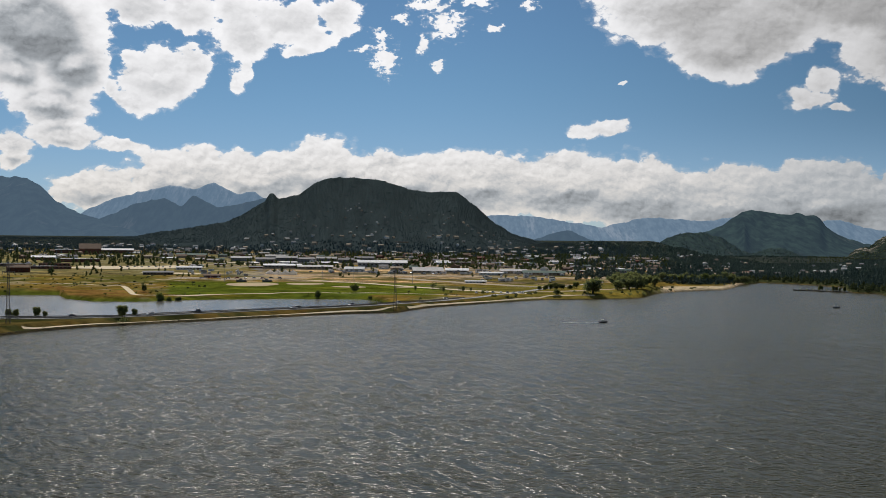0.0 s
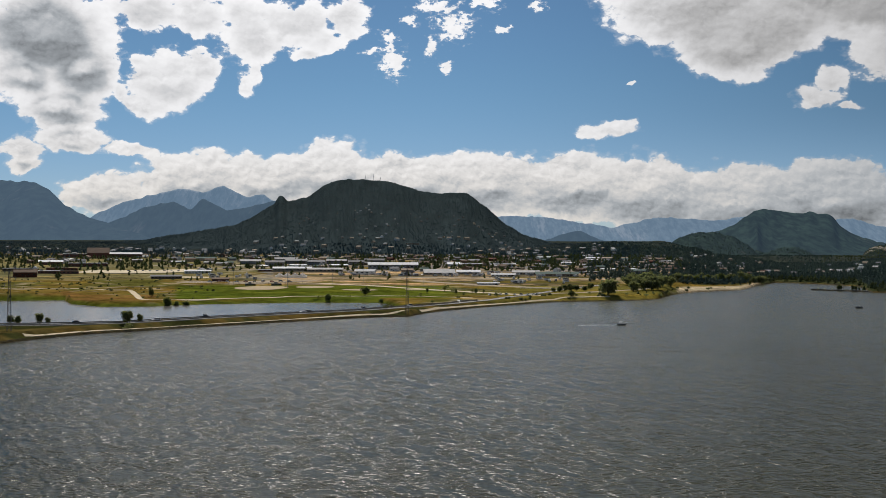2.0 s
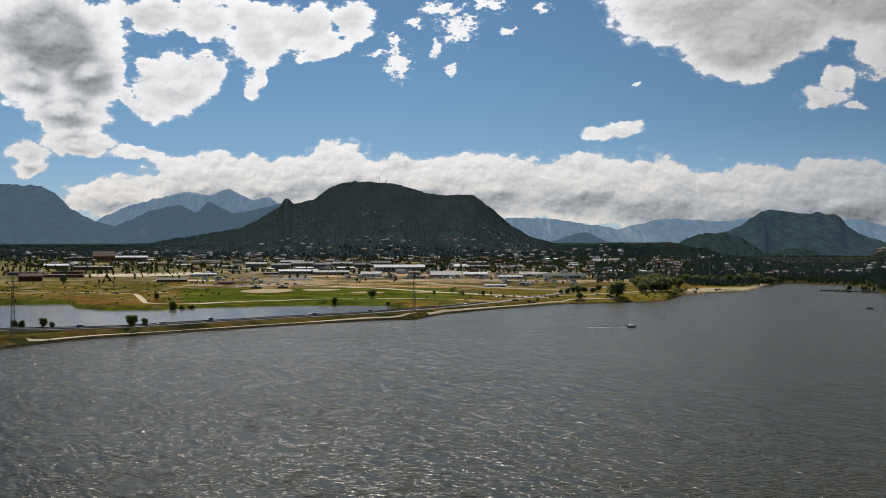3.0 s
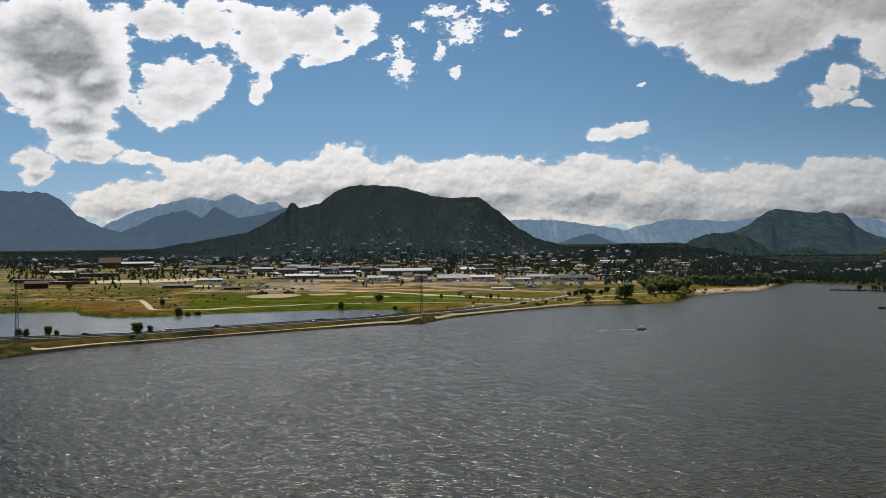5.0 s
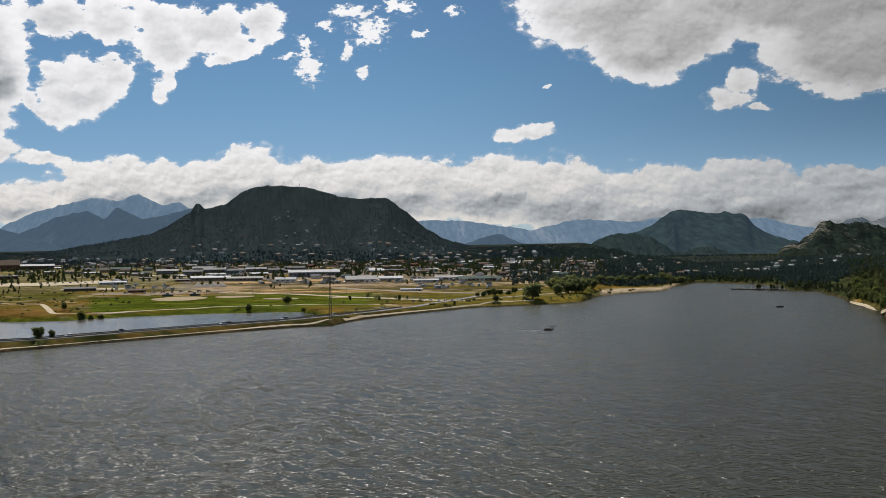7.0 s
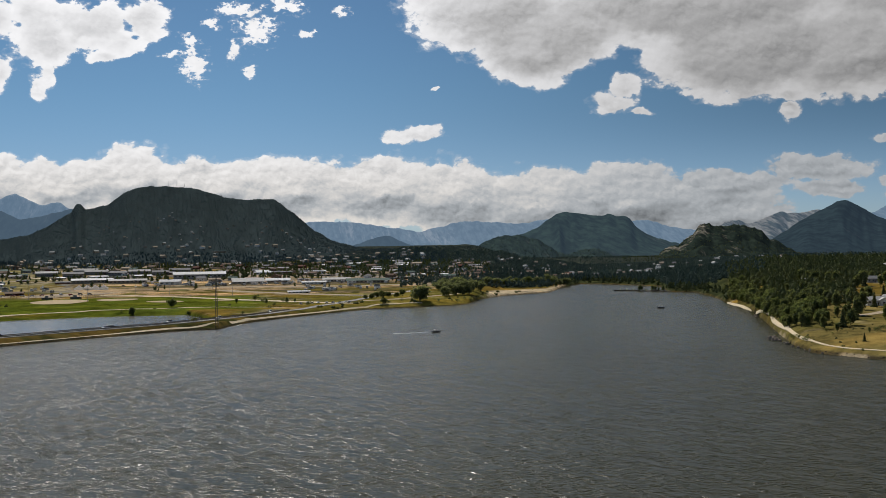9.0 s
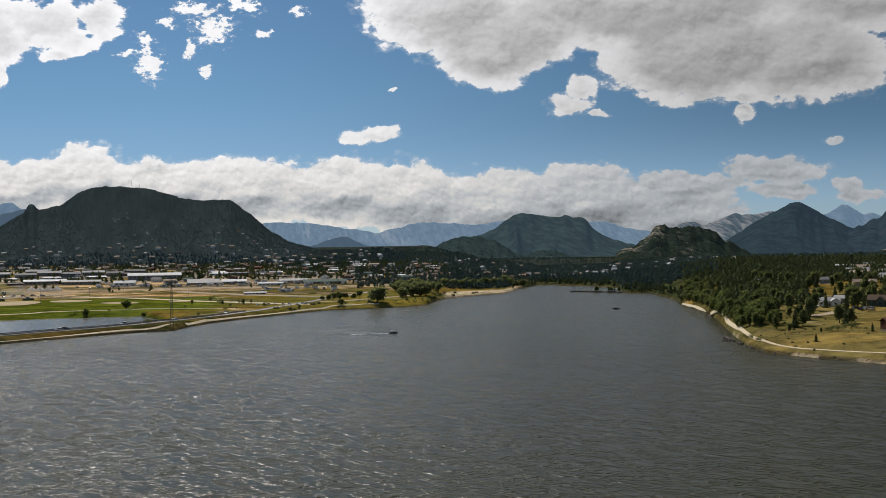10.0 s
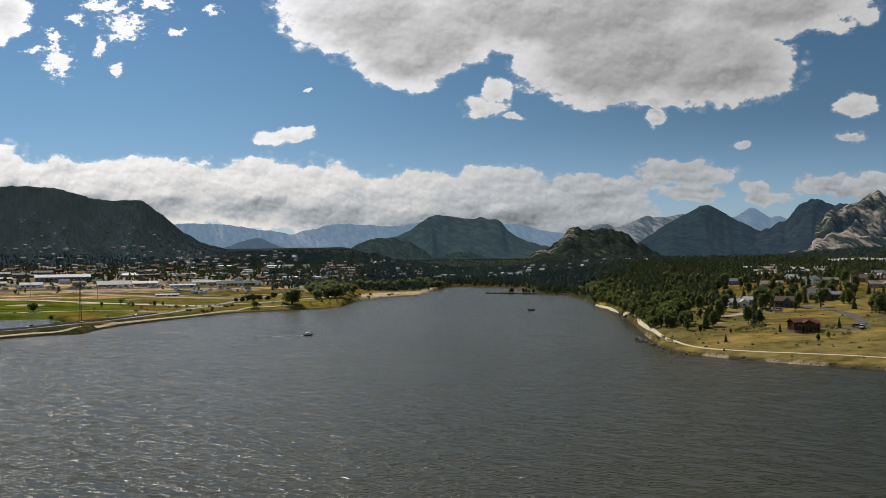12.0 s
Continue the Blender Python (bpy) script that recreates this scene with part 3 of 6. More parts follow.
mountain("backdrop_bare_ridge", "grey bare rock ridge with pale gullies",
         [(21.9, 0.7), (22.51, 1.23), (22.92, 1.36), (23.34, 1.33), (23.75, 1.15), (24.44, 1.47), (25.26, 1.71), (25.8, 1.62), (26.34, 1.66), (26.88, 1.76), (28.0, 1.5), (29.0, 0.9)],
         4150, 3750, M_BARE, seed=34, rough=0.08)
mountain("backdrop_foothill", "hazy blue wooded foothills below the peaks",
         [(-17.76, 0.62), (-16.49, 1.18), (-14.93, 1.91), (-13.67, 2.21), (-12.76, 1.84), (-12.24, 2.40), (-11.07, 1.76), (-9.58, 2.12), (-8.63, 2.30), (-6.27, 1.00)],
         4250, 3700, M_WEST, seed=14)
mountain("backdrop_west", "dark hazy blue wooded mountain with a craggy top",
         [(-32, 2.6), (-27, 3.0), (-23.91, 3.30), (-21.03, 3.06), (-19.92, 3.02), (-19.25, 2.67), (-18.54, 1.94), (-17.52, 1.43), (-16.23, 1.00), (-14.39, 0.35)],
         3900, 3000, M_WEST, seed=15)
mountain("backdrop_blue_hill", "small hazy blue wooded hill in the gap",
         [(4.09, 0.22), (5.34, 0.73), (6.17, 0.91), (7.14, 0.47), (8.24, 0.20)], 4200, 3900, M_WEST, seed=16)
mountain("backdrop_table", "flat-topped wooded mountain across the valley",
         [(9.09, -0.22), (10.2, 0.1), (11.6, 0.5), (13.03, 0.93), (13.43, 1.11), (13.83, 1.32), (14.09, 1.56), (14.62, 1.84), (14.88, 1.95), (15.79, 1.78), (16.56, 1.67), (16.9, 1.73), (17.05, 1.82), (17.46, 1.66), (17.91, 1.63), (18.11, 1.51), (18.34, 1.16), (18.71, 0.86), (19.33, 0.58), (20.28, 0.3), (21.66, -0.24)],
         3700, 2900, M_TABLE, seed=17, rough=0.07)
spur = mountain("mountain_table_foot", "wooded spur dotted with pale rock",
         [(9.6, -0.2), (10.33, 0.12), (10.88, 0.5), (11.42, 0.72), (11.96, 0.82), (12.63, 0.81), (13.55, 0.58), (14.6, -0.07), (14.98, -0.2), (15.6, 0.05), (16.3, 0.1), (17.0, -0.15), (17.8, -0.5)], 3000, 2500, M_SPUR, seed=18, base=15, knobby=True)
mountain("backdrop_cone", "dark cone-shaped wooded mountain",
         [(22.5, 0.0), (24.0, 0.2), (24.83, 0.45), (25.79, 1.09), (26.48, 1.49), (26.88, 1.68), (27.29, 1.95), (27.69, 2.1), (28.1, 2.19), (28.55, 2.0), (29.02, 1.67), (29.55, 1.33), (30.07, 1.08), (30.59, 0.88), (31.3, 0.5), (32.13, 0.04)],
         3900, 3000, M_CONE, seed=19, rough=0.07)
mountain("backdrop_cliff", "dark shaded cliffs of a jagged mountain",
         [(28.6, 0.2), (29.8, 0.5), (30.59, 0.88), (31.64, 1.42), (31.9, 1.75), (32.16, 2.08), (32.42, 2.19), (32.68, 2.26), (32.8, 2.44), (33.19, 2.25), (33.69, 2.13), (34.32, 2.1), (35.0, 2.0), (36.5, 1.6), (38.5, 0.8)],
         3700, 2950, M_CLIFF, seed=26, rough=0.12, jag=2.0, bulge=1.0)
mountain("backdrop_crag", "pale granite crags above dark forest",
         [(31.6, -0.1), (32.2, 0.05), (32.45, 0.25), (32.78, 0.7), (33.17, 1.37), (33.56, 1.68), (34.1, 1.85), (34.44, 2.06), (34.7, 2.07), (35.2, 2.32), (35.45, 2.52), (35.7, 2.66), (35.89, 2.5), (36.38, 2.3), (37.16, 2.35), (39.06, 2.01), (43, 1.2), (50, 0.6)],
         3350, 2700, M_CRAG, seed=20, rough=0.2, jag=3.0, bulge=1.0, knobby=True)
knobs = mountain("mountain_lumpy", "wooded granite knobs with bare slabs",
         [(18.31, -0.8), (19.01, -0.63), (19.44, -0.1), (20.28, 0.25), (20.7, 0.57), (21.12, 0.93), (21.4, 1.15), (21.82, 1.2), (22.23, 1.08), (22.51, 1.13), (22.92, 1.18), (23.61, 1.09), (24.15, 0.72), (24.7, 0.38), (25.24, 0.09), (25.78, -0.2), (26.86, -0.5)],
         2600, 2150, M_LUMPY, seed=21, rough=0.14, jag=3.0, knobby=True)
MAIN_CREST = [(-30, 0.2), (-22, 0.1), (-18, 0.15), (-14.92, 0.34), (-12.54, 0.78), (-10.66, 1.08), (-9.92, 1.42), (-9.23, 1.84), (-8.75, 2.15), (-8.62, 2.50), (-8.34, 2.52), (-8.2, 2.26), (-7.16, 2.47), (-6.32, 3.08), (-5.76, 3.32), (-4.36, 3.38),
              (-2.97, 3.20), (-1.57, 2.78), (-0.4, 2.70), (0.67, 2.67), (1.51, 2.10), (2.34, 1.36), (3.45, 0.62), (4.28, 0.44), (5.25, 0.18), (5.9, -0.1), (7.5, -0.5)]
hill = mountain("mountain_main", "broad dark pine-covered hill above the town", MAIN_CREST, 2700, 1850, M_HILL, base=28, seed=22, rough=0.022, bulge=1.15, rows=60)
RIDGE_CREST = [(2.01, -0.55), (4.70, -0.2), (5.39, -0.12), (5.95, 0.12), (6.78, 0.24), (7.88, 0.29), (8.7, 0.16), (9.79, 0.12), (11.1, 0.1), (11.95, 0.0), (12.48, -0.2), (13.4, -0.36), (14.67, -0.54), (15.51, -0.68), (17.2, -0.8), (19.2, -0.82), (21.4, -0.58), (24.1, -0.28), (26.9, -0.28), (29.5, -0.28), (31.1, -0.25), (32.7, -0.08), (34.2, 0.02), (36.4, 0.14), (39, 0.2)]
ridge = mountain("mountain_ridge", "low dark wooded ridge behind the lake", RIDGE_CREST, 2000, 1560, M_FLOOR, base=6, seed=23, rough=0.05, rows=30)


# ---- shapes ----
class Shape:
    """Collects vertices and faces of one mesh."""

    def __init__(self):
        self.v, self.f = [], []

    def add(self, verts, faces):
        n = len(self.v)
        self.v += [tuple(p) for p in verts]
        self.f += [[n + i for i in f] for f in faces]
        return self

    def box(self, x0, y0, z0, x1, y1, z1, inset=0.0):
        i = inset
        lo = [(x0, y0, z0), (x1, y0, z0), (x1, y1, z0), (x0, y1, z0)]
        hi = [(x0 + i, y0 + i, z1), (x1 - i, y0 + i, z1), (x1 - i, y1 - i, z1), (x0 + i, y1 - i, z1)]
        return self.add(lo + hi, [[3, 2, 1, 0], [4, 5, 6, 7], [0, 1, 5, 4], [1, 2, 6, 5], [2, 3, 7, 6], [3, 0, 4, 7]])

    def tube(self, a, b, ra, rb, n=6):
        a, b = Vector(a), Vector(b)
        q = (b - a).to_track_quat("Z", "Y")
        ring = [Vector((math.cos(2 * math.pi * k / n), math.sin(2 * math.pi * k / n), 0)) for k in range(n)]
        verts = [a + q @ (p * ra) for p in ring] + [b + q @ (p * rb) for p in ring]
        faces = [[k, (k + 1) % n, n + (k + 1) % n, n + k] for k in range(n)] + [list(range(n))[::-1], list(range(n, 2 * n))]
        return self.add(verts, faces)

    def loft(self, rings, cap=True):
        """Joins rings of equal length one after another."""
        n = len(rings[0])
        faces = []
        for k in range(len(rings) - 1):
            faces += [[k * n + j, k * n + (j + 1) % n, (k + 1) * n + (j + 1) % n, (k + 1) * n + j] for j in range(n)]
        if cap:
            faces += [list(range(n))[::-1], [(len(rings) - 1) * n + j for j in range(n)]]
        return self.add([p for r in rings for p in r], faces)

    def clump(self, c, rx, ry, rz, rng):
        """An uneven tuft: a jittered eight-sided lump."""
        d = [(1, 0, 0), (0, 1, 0), (-1, 0, 0), (0, -1, 0), (0, 0, 1), (0, 0, -1)]
        k = [rng.uniform(0.65, 1.3) for _ in d]
        a = rng.uniform(0, 6.28)
        ca, sa = math.cos(a), math.sin(a)
        pts = [(c[0] + rx * s * (x * ca - y * sa), c[1] + ry * s * (x * sa + y * ca), c[2] + rz * s * z) for (x, y, z), s in zip(d, k)]
        return self.add(pts, [[0, 1, 4], [1, 2, 4], [2, 3, 4], [3, 0, 4], [1, 0, 5], [2, 1, 5], [3, 2, 5], [0, 3, 5]])

    def tuft(self, c, s, rng, n=5):
        """A spray of small leaf blades, turned every way."""
        for _ in range(n):
            u = Vector((rng.gauss(0, 1), rng.gauss(0, 1), rng.gauss(0, 0.7))).normalized()
            w = u.cross(Vector((rng.gauss(0, 1), rng.gauss(0, 1), rng.gauss(0, 1)))).normalized()
            o = Vector(c) + Vector((rng.gauss(0, 1), rng.gauss(0, 1), rng.gauss(0, 1))) * s * 0.45
            a, b = u * s * rng.uniform(0.7, 1.2), w * s * rng.uniform(0.45, 0.8)
            self.add([o - a, o - b, o + a, o + b], [[0, 1, 2, 3]])
        return self

    def mesh(self, name, mat):
        return mesh_of(name, self.v, self.f, mat)


def part(name, shape, mat, parent, label=""):
    ob = new(name, shape.mesh(name, mat) if isinstance(shape, Shape) else shape)
    ob.parent = parent
    if label:
        tagged(ob, label)
    return ob


def thing(name, label, category, at, turn=0.0, group=""):
    ob = new(name)
    ob.empty_display_size = 0.5
    ob.matrix_world = Matrix.Translation(at) @ pose(0, 0, 0, 0, 0, turn)
    return tagged(ob, label, category, group)


def facing(az, turn=0.0):
    """The turn, in degrees, of a thing whose front (-y) looks at the lake's middle."""
    return -az + turn


def placed(az, r, turn=0.0, up=0.0, scale=1.0):
    return Matrix.Translation(spot(az, r, up)) @ pose(0, 0, 0, 0, 0, facing(az, turn)) @ Matrix.Diagonal((scale, scale, scale, 1))


# ---- roads and paths ----
def strip(name, label, pts, width, mat, up=0.14, kind_name="path", wobble=0.0):
    P = [Vector((r * math.sin(radians(a)), r * math.cos(radians(a)), 0)) for a, r in pts]
    line = []
    for i in range(len(P) - 1):            # a smooth line through the points
        p0, p1, p2, p3 = P[max(i - 1, 0)], P[i], P[i + 1], P[min(i + 2, len(P) - 1)]
        n = max(2, int((p2 - p1).length / 4))
        for k in range(n):
            t = k / n
            line.append(0.5 * ((2 * p1) + (p2 - p0) * t + (2 * p0 - 5 * p1 + 4 * p2 - p3) * t * t + (3 * p1 - p0 - 3 * p2 + p3) * t ** 3))
    line.append(P[-1])
    rng = random.Random(name)
    verts, faces = [], []
    for i, p in enumerate(line):
        d = (line[min(i + 1, len(line) - 1)] - line[max(i - 1, 0)]).normalized()
        side = Vector((d.y, -d.x, 0)) * (width / 2 * (1 + wobble * rng.uniform(-1, 1)))
        zs = []
        for q in (p - side, p, p + side):
            zs.append(float(height(np.array([math.degrees(math.atan2(q.x, q.y))]), np.array([math.hypot(q.x, q.y)]))[0]))
        zl, zr = max(zs[0], zs[1] - 0.5) + up, max(zs[2], zs[1] - 0.5) + up
        verts += [p - side + Vector((0, 0, zl)), p + side + Vector((0, 0, zr)), p - side * 1.05 + Vector((0, 0, zl - 0.35)), p + side * 1.05 + Vector((0, 0, zr - 0.35))]
        if i:
            b, a = 4 * i, 4 * i - 4
            faces += [[a, b, b + 1, a + 1], [a + 2, b + 2, b, a], [a + 1, b + 1, b + 3, a + 3]]
    ob = new(name, mesh_of(name, verts, faces, mat))
    tagged(ob, label, kind_name, kind="structure")
    return line


M_GRAVEL = material("grey_gravel", (0.12, 0.112, 0.10), 0.95, vary=0.3, scale=0.5)
M_PAINT = material("road_paint", (0.72, 0.70, 0.62), 0.8, vary=0.15, scale=0.6)
M_STEEL = material("weathered_steel", (0.20, 0.18, 0.16), 0.6, metal=0.6, vary=0.25, scale=1.0)
M_GALV = material("galvanised_steel", (0.28, 0.28, 0.29), 0.5, metal=0.8, vary=0.2, scale=0.6)
ROAD_VIEW = [(-26, 597)] + [q for q in ROAD if q[0] > -25]
strip("road", "two-lane asphalt highway along the causeway", ROAD_VIEW, 6.8, M_ASPHALT, 0.25, "road")
strip("road_marking", "pale painted edge line of the highway", [(a, r - 3.1) for a, r in ROAD_VIEW], 0.7, M_PAINT, 0.30, "road")
strip("lakeside_path", "pale concrete lakeside path on the causeway", [(-20.0, 553), (-19.5, 557), (-17.2, 581), (-15.5, 592), (-10.6, 632), (-5.1, 687), (-2.9, 704), (-2.3, 716)], 2.0, M_CONCRETE, 0.15)
strip("lakeside_path", "pale concrete path along the stony shore", [(-1.7, 730), (-1.2, 749), (-0.4, 774), (1.9, 830), (4.8, 903), (6.3, 920), (7.5, 932)], 1.8, M_CONCRETE, 0.15)
strip("meadow_path", "pale gravel path winding through the meadow", [(-22, 1066), (-20.98, 1063), (-18.25, 1050), (-15.81, 1011), (-15.37, 978), (-15.1, 903), (-14.76, 866), (-13.57, 862), (-10.62, 882), (-8.44, 892), (-7.89, 901), (-5.2, 906), (-2.61, 908), (-0.65, 900), (0.8, 884)], 4.5, M_CONCRETE)
strip("fairground_track", "pale dirt track beside the ball fields", [(-7.6, 1140), (-6.24, 1121), (-3.74, 1071), (-0.65, 999), (2.15, 950), (4.39, 922)], 9.0, M_CONCRETE)
strip("fairground_track", "brown dirt track of the arena", [(-2.0, 1180), (0.5, 1120), (3.5, 1060), (6.0, 1040)], 14.0, M_DIRT)
strip("fairground_track", "dirt track behind the arena", [(-3.0, 1250), (1.0, 1230), (4.0, 1225), (7.5, 1240)], 16.0, M_DIRT)
strip("town_street", "grey street climbing through town", [(-14.5, 1500), (-11.5, 1440), (-9.5, 1400), (-6, 1395), (0, 1440), (5, 1400)], 10.0, M_DIRT)
strip("town_street", "pale street on the slope", [(-12.0, 1560), (-10.3, 1500), (-9.4, 1440)], 9.0, M_CONCRETE)
strip("parking_lot", "pale gravel car park by the school", [(-17.6, 1375), (-15.4, 1360), (-12.2, 1395)], 60.0, M_CONCRETE)
strip("parking_lot", "gravel yard among the stables", [(-14.6, 1262), (-12.8, 1250), (-11.8, 1235)], 22.0, M_CONCRETE)
strip("parking_lot", "pale dirt lot behind the ball fields", [(-13.0, 1160), (-10.5, 1140), (-8.6, 1165), (-7.2, 1190)], 34.0, M_DIRT)
strip("shore_lane", "sandy lane among the trees by the shore", [(4.6, 960), (6.2, 975), (7.8, 1010), (9.5, 1060)], 8.0, M_DIRT)
strip("east_path", "pale winding lakeside trail on the wooded bank", [(21.9, 938), (22.62, 861), (23.2, 775), (23.62, 700), (23.72, 655), (24.04, 603), (24.48, 556), (25.1, 525), (26.06, 506), (27.53, 493), (29.97, 480), (32.35, 470), (33.92, 463), (38, 450)], 1.5, M_CONCRETE)
strip("driveway", "grey gravel drive curving up to the log house", [(31.45, 556), (32.3, 548), (33.1, 546), (33.5, 556), (33.4, 585), (32.9, 620), (32.2, 650), (31.2, 668)], 4.5, M_GRAVEL)
strip("driveway", "reddish dirt drive among the pines", [(26.9, 610), (27.9, 618), (28.9, 640)], 6.0, M_DIRT)


# ---- ball fields ----
def infield(az, r, w, d):
    n = 28
    c = spot(az, r, 0.0)
    pts = []
    for k in range(n):
        a = 2 * math.pi * k / n
        x, y = w / 2 * math.cos(a) * (1 + 0.06 * math.sin(3 * a)), d / 2 * math.sin(a)
        p = Vector((c.x + x, c.y + y, 0))
        g = float(height(np.array([math.degrees(math.atan2(p.x, p.y))]), np.array([math.hypot(p.x, p.y)]))[0])
        pts.append((p.x, p.y, g + 0.18))
    mid = (c.x, c.y, c.z + 0.22)
    sh = Shape().add(pts + [mid], [[k, (k + 1) % n, n] for k in range(n)])
    sh.add(pts + [(x, y, z - 0.8) for x, y, z in pts], [[k, n + k, n + (k + 1) % n, (k + 1) % n] for k in range(n)])
    ob = new("infield", sh.mesh("infield", M_INFIELD))
    tagged(ob, "raked tan infield of a ball diamond", "ball field", kind="structure")


M_INFIELD = material("infield_clay", (0.47, 0.36, 0.22), 0.95, vary=0.12, scale=0.1)
for q in ((-9.4, 1040, 46, 70), (-6.8, 1052, 34, 34), (-4.65, 1004, 30, 26), (-1.9, 1010, 18, 14)):
    infield(*q)


# ---- trees ----
def conifer_meshes(seed, h, spread, bare):
    rng = random.Random(seed)
    trunk = Shape().loft([[(rad * math.cos(a), rad * math.sin(a), z) for a in (0, 1.05, 2.09, 3.14, 4.19, 5.24)]
                          for rad, z in ((0.032 * h, -0.3), (0.022 * h, 0.08 * h), (0.016 * h, 0.5 * h), (0.004 * h, 0.96 * h))])
    crown = Shape()
    levels = 12
    for k in range(levels):
        t = k / (levels - 1)
        z = h * (bare + (0.97 - bare) * t)
        reach = spread * h * ((1 - t) ** 0.85 + 0.06) * rng.uniform(0.8, 1.12)
        n = 8 if t < 0.6 else 6
        off = rng.uniform(0, 6.28)
        for j in range(n):
            if rng.random() < 0.1:
                continue
            a = off + 2 * math.pi * j / n + rng.uniform(-0.25, 0.25)
            L = reach * rng.uniform(0.65, 1.15)
            crown.clump((L * 0.58 * math.cos(a), L * 0.58 * math.sin(a), z - 0.10 * L), 0.42 * L + 0.03 * h, 0.26 * L + 0.03 * h, 0.045 * h + 0.08 * L, rng)
    return trunk, crown


def broadleaf_meshes(seed, h, spread, bare, clumps=130):
    rng = random.Random(seed)
    trunk = Shape().loft([[(rad * math.cos(a), rad * math.sin(a), z) for a in (0, 1.05, 2.09, 3.14, 4.19, 5.24)]
                          for rad, z in ((0.035 * h, -0.3), (0.024 * h, 0.12 * h), (0.016 * h, 0.45 * h), (0.006 * h, 0.8 * h))])
    for _ in range(6):
        a, z = rng.uniform(0, 6.28), h * rng.uniform(0.2, 0.5)
        L = spread * h * rng.uniform(0.5, 0.85)
        trunk.tube((0, 0, z), (L * math.cos(a), L * math.sin(a), z + h * rng.uniform(0.15, 0.32)), 0.012 * h, 0.004 * h, 5)
    crown = Shape()
    lobes = [(rng.uniform(-0.5, 0.5), rng.uniform(-0.5, 0.5), rng.uniform(-0.45, 0.5)) for _ in range(7)] + [(0, 0, 0)]
    zc = h * (bare + (1 - bare) * 0.5)
    for _ in range(clumps):
        lx, ly, lz = rng.choice(lobes)
        u = Vector((rng.gauss(0, 1), rng.gauss(0, 1), rng.gauss(0, 1))).normalized() * rng.uniform(0.12, 0.62)
        x, y, zz = (lx + u.x) * spread * h, (ly + u.y) * spread * h, (lz + u.z) * h * (1 - bare) * 0.5
        s = h * rng.uniform(0.032, 0.066)
        crown.tuft((x, y, zc + zz), s * 1.15, rng)
    return trunk, crown


TREE_MESH = {}


def tree(kind, az, r, h, label, seed=0, name="pine_tree", group="", wide=1.0, category="tree"):
    """Plants a tree; trees of one kind share a few meshes."""
    key = (kind, seed % 4)
    if key not in TREE_MESH:
        s = seed % 4 + hash_of(kind)
        if kind == "spruce":
            t, c, m = *conifer_meshes(s, 10.0, 0.21, 0.07), M_CONIFER
        elif kind == "pine":
            t, c, m = *broadleaf_meshes(s, 10.0, 0.30, 0.05, 320), M_CONIFER
        elif kind == "leafy":
            t, c, m = *broadleaf_meshes(s, 10.0, 0.46, 0.02, 420), M_LEAF
        elif kind == "willow":
            t, c, m = *broadleaf_meshes(s, 10.0, 0.54, 0.0, 520), M_WILLOW
        else:
            t, c, m = *broadleaf_meshes(s, 10.0, 0.75, 0.0, 90), (M_CONIFER if kind == "dark_bush" else M_WILLOW)
        TREE_MESH[key] = (t.mesh("trunk", M_BARK), c.mesh("crown", m))
    ob = thing(name, label, category, spot(az, r, -0.1), (seed * 77) % 360, group)
    ob.scale = (h / 10 * wide, h / 10 * wide, h / 10)
    for nm, me in zip(("trunk", "crown"), TREE_MESH[key]):
        part(nm, me, None, ob)
    return ob


def hash_of(text):
    return sum(ord(c) * (i + 3) for i, c in enumerate(text)) % 1000


# causeway and field trees
PINE, BUSH = "dark green pine standing by the causeway road", "low dark green shrub in the dry grass"
tree("pine", -15.5, 603, 6.4, "dense dark pine at the causeway's edge", 1, wide=1.6)
tree("pine", -14.93, 616, 4.4, PINE, 2, wide=1.3)
tree("pine", -19.36, 609, 5.4, PINE, 1, wide=1.3)
tree("pine", -19.0, 609, 3.6, PINE, 2, wide=1.3)
tree("pine", -20.6, 609, 4.6, PINE, 3, wide=1.2)
tree("pine", -20.3, 609, 4.8, PINE, 0, wide=1.2)
tree("bush", -15.5, 590, 4.2, "pale grey-green willow shrub at the waterline", 3, "willow_shrub", category="shrub", wide=0.8)
tree("dark_bush", -3.4, 727, 4.6, "spreading dark shrub beside the pond", 1, "shrub", category="shrub")
tree("dark_bush", -3.1, 829, 3.0, BUSH, 2, "shrub", category="shrub")
tree("leafy", -6.1, 879, 6.6, "round dark tree beside the ball field", 1, "shade_tree")
tree("leafy", -4.34, 913, 7.4, "spreading dark tree by the field path", 2, "shade_tree")
tree("leafy", -3.59, 864, 3.8, "small round tree near the pond", 3, "shade_tree")
tree("leafy", -13.7, 836, 7.2, "round dark tree on the pond's bank", 0, "shade_tree")
tree("leafy", -13.28, 840, 5.4, "small dark tree on the pond's bank", 1, "shade_tree")
tree("leafy", -12.88, 843, 5.0, "small dark tree on the pond's bank", 2, "shade_tree")
tree("pine", -14.5, 904, 6.4, "ragged dark tree in the meadow", 3)
for k, (a, r, h) in enumerate(((-6.65, 886, 2.2), (-5.12, 893, 2.2), (-14.9, 880, 2.5), (-14.2, 884, 2.6), (-16.3, 852, 2.6), (-18.2, 1098, 3.0), (-17.6, 1010, 2.2))):
    tree("dark_bush", a, r, h, BUSH, k, "shrub", category="shrub")
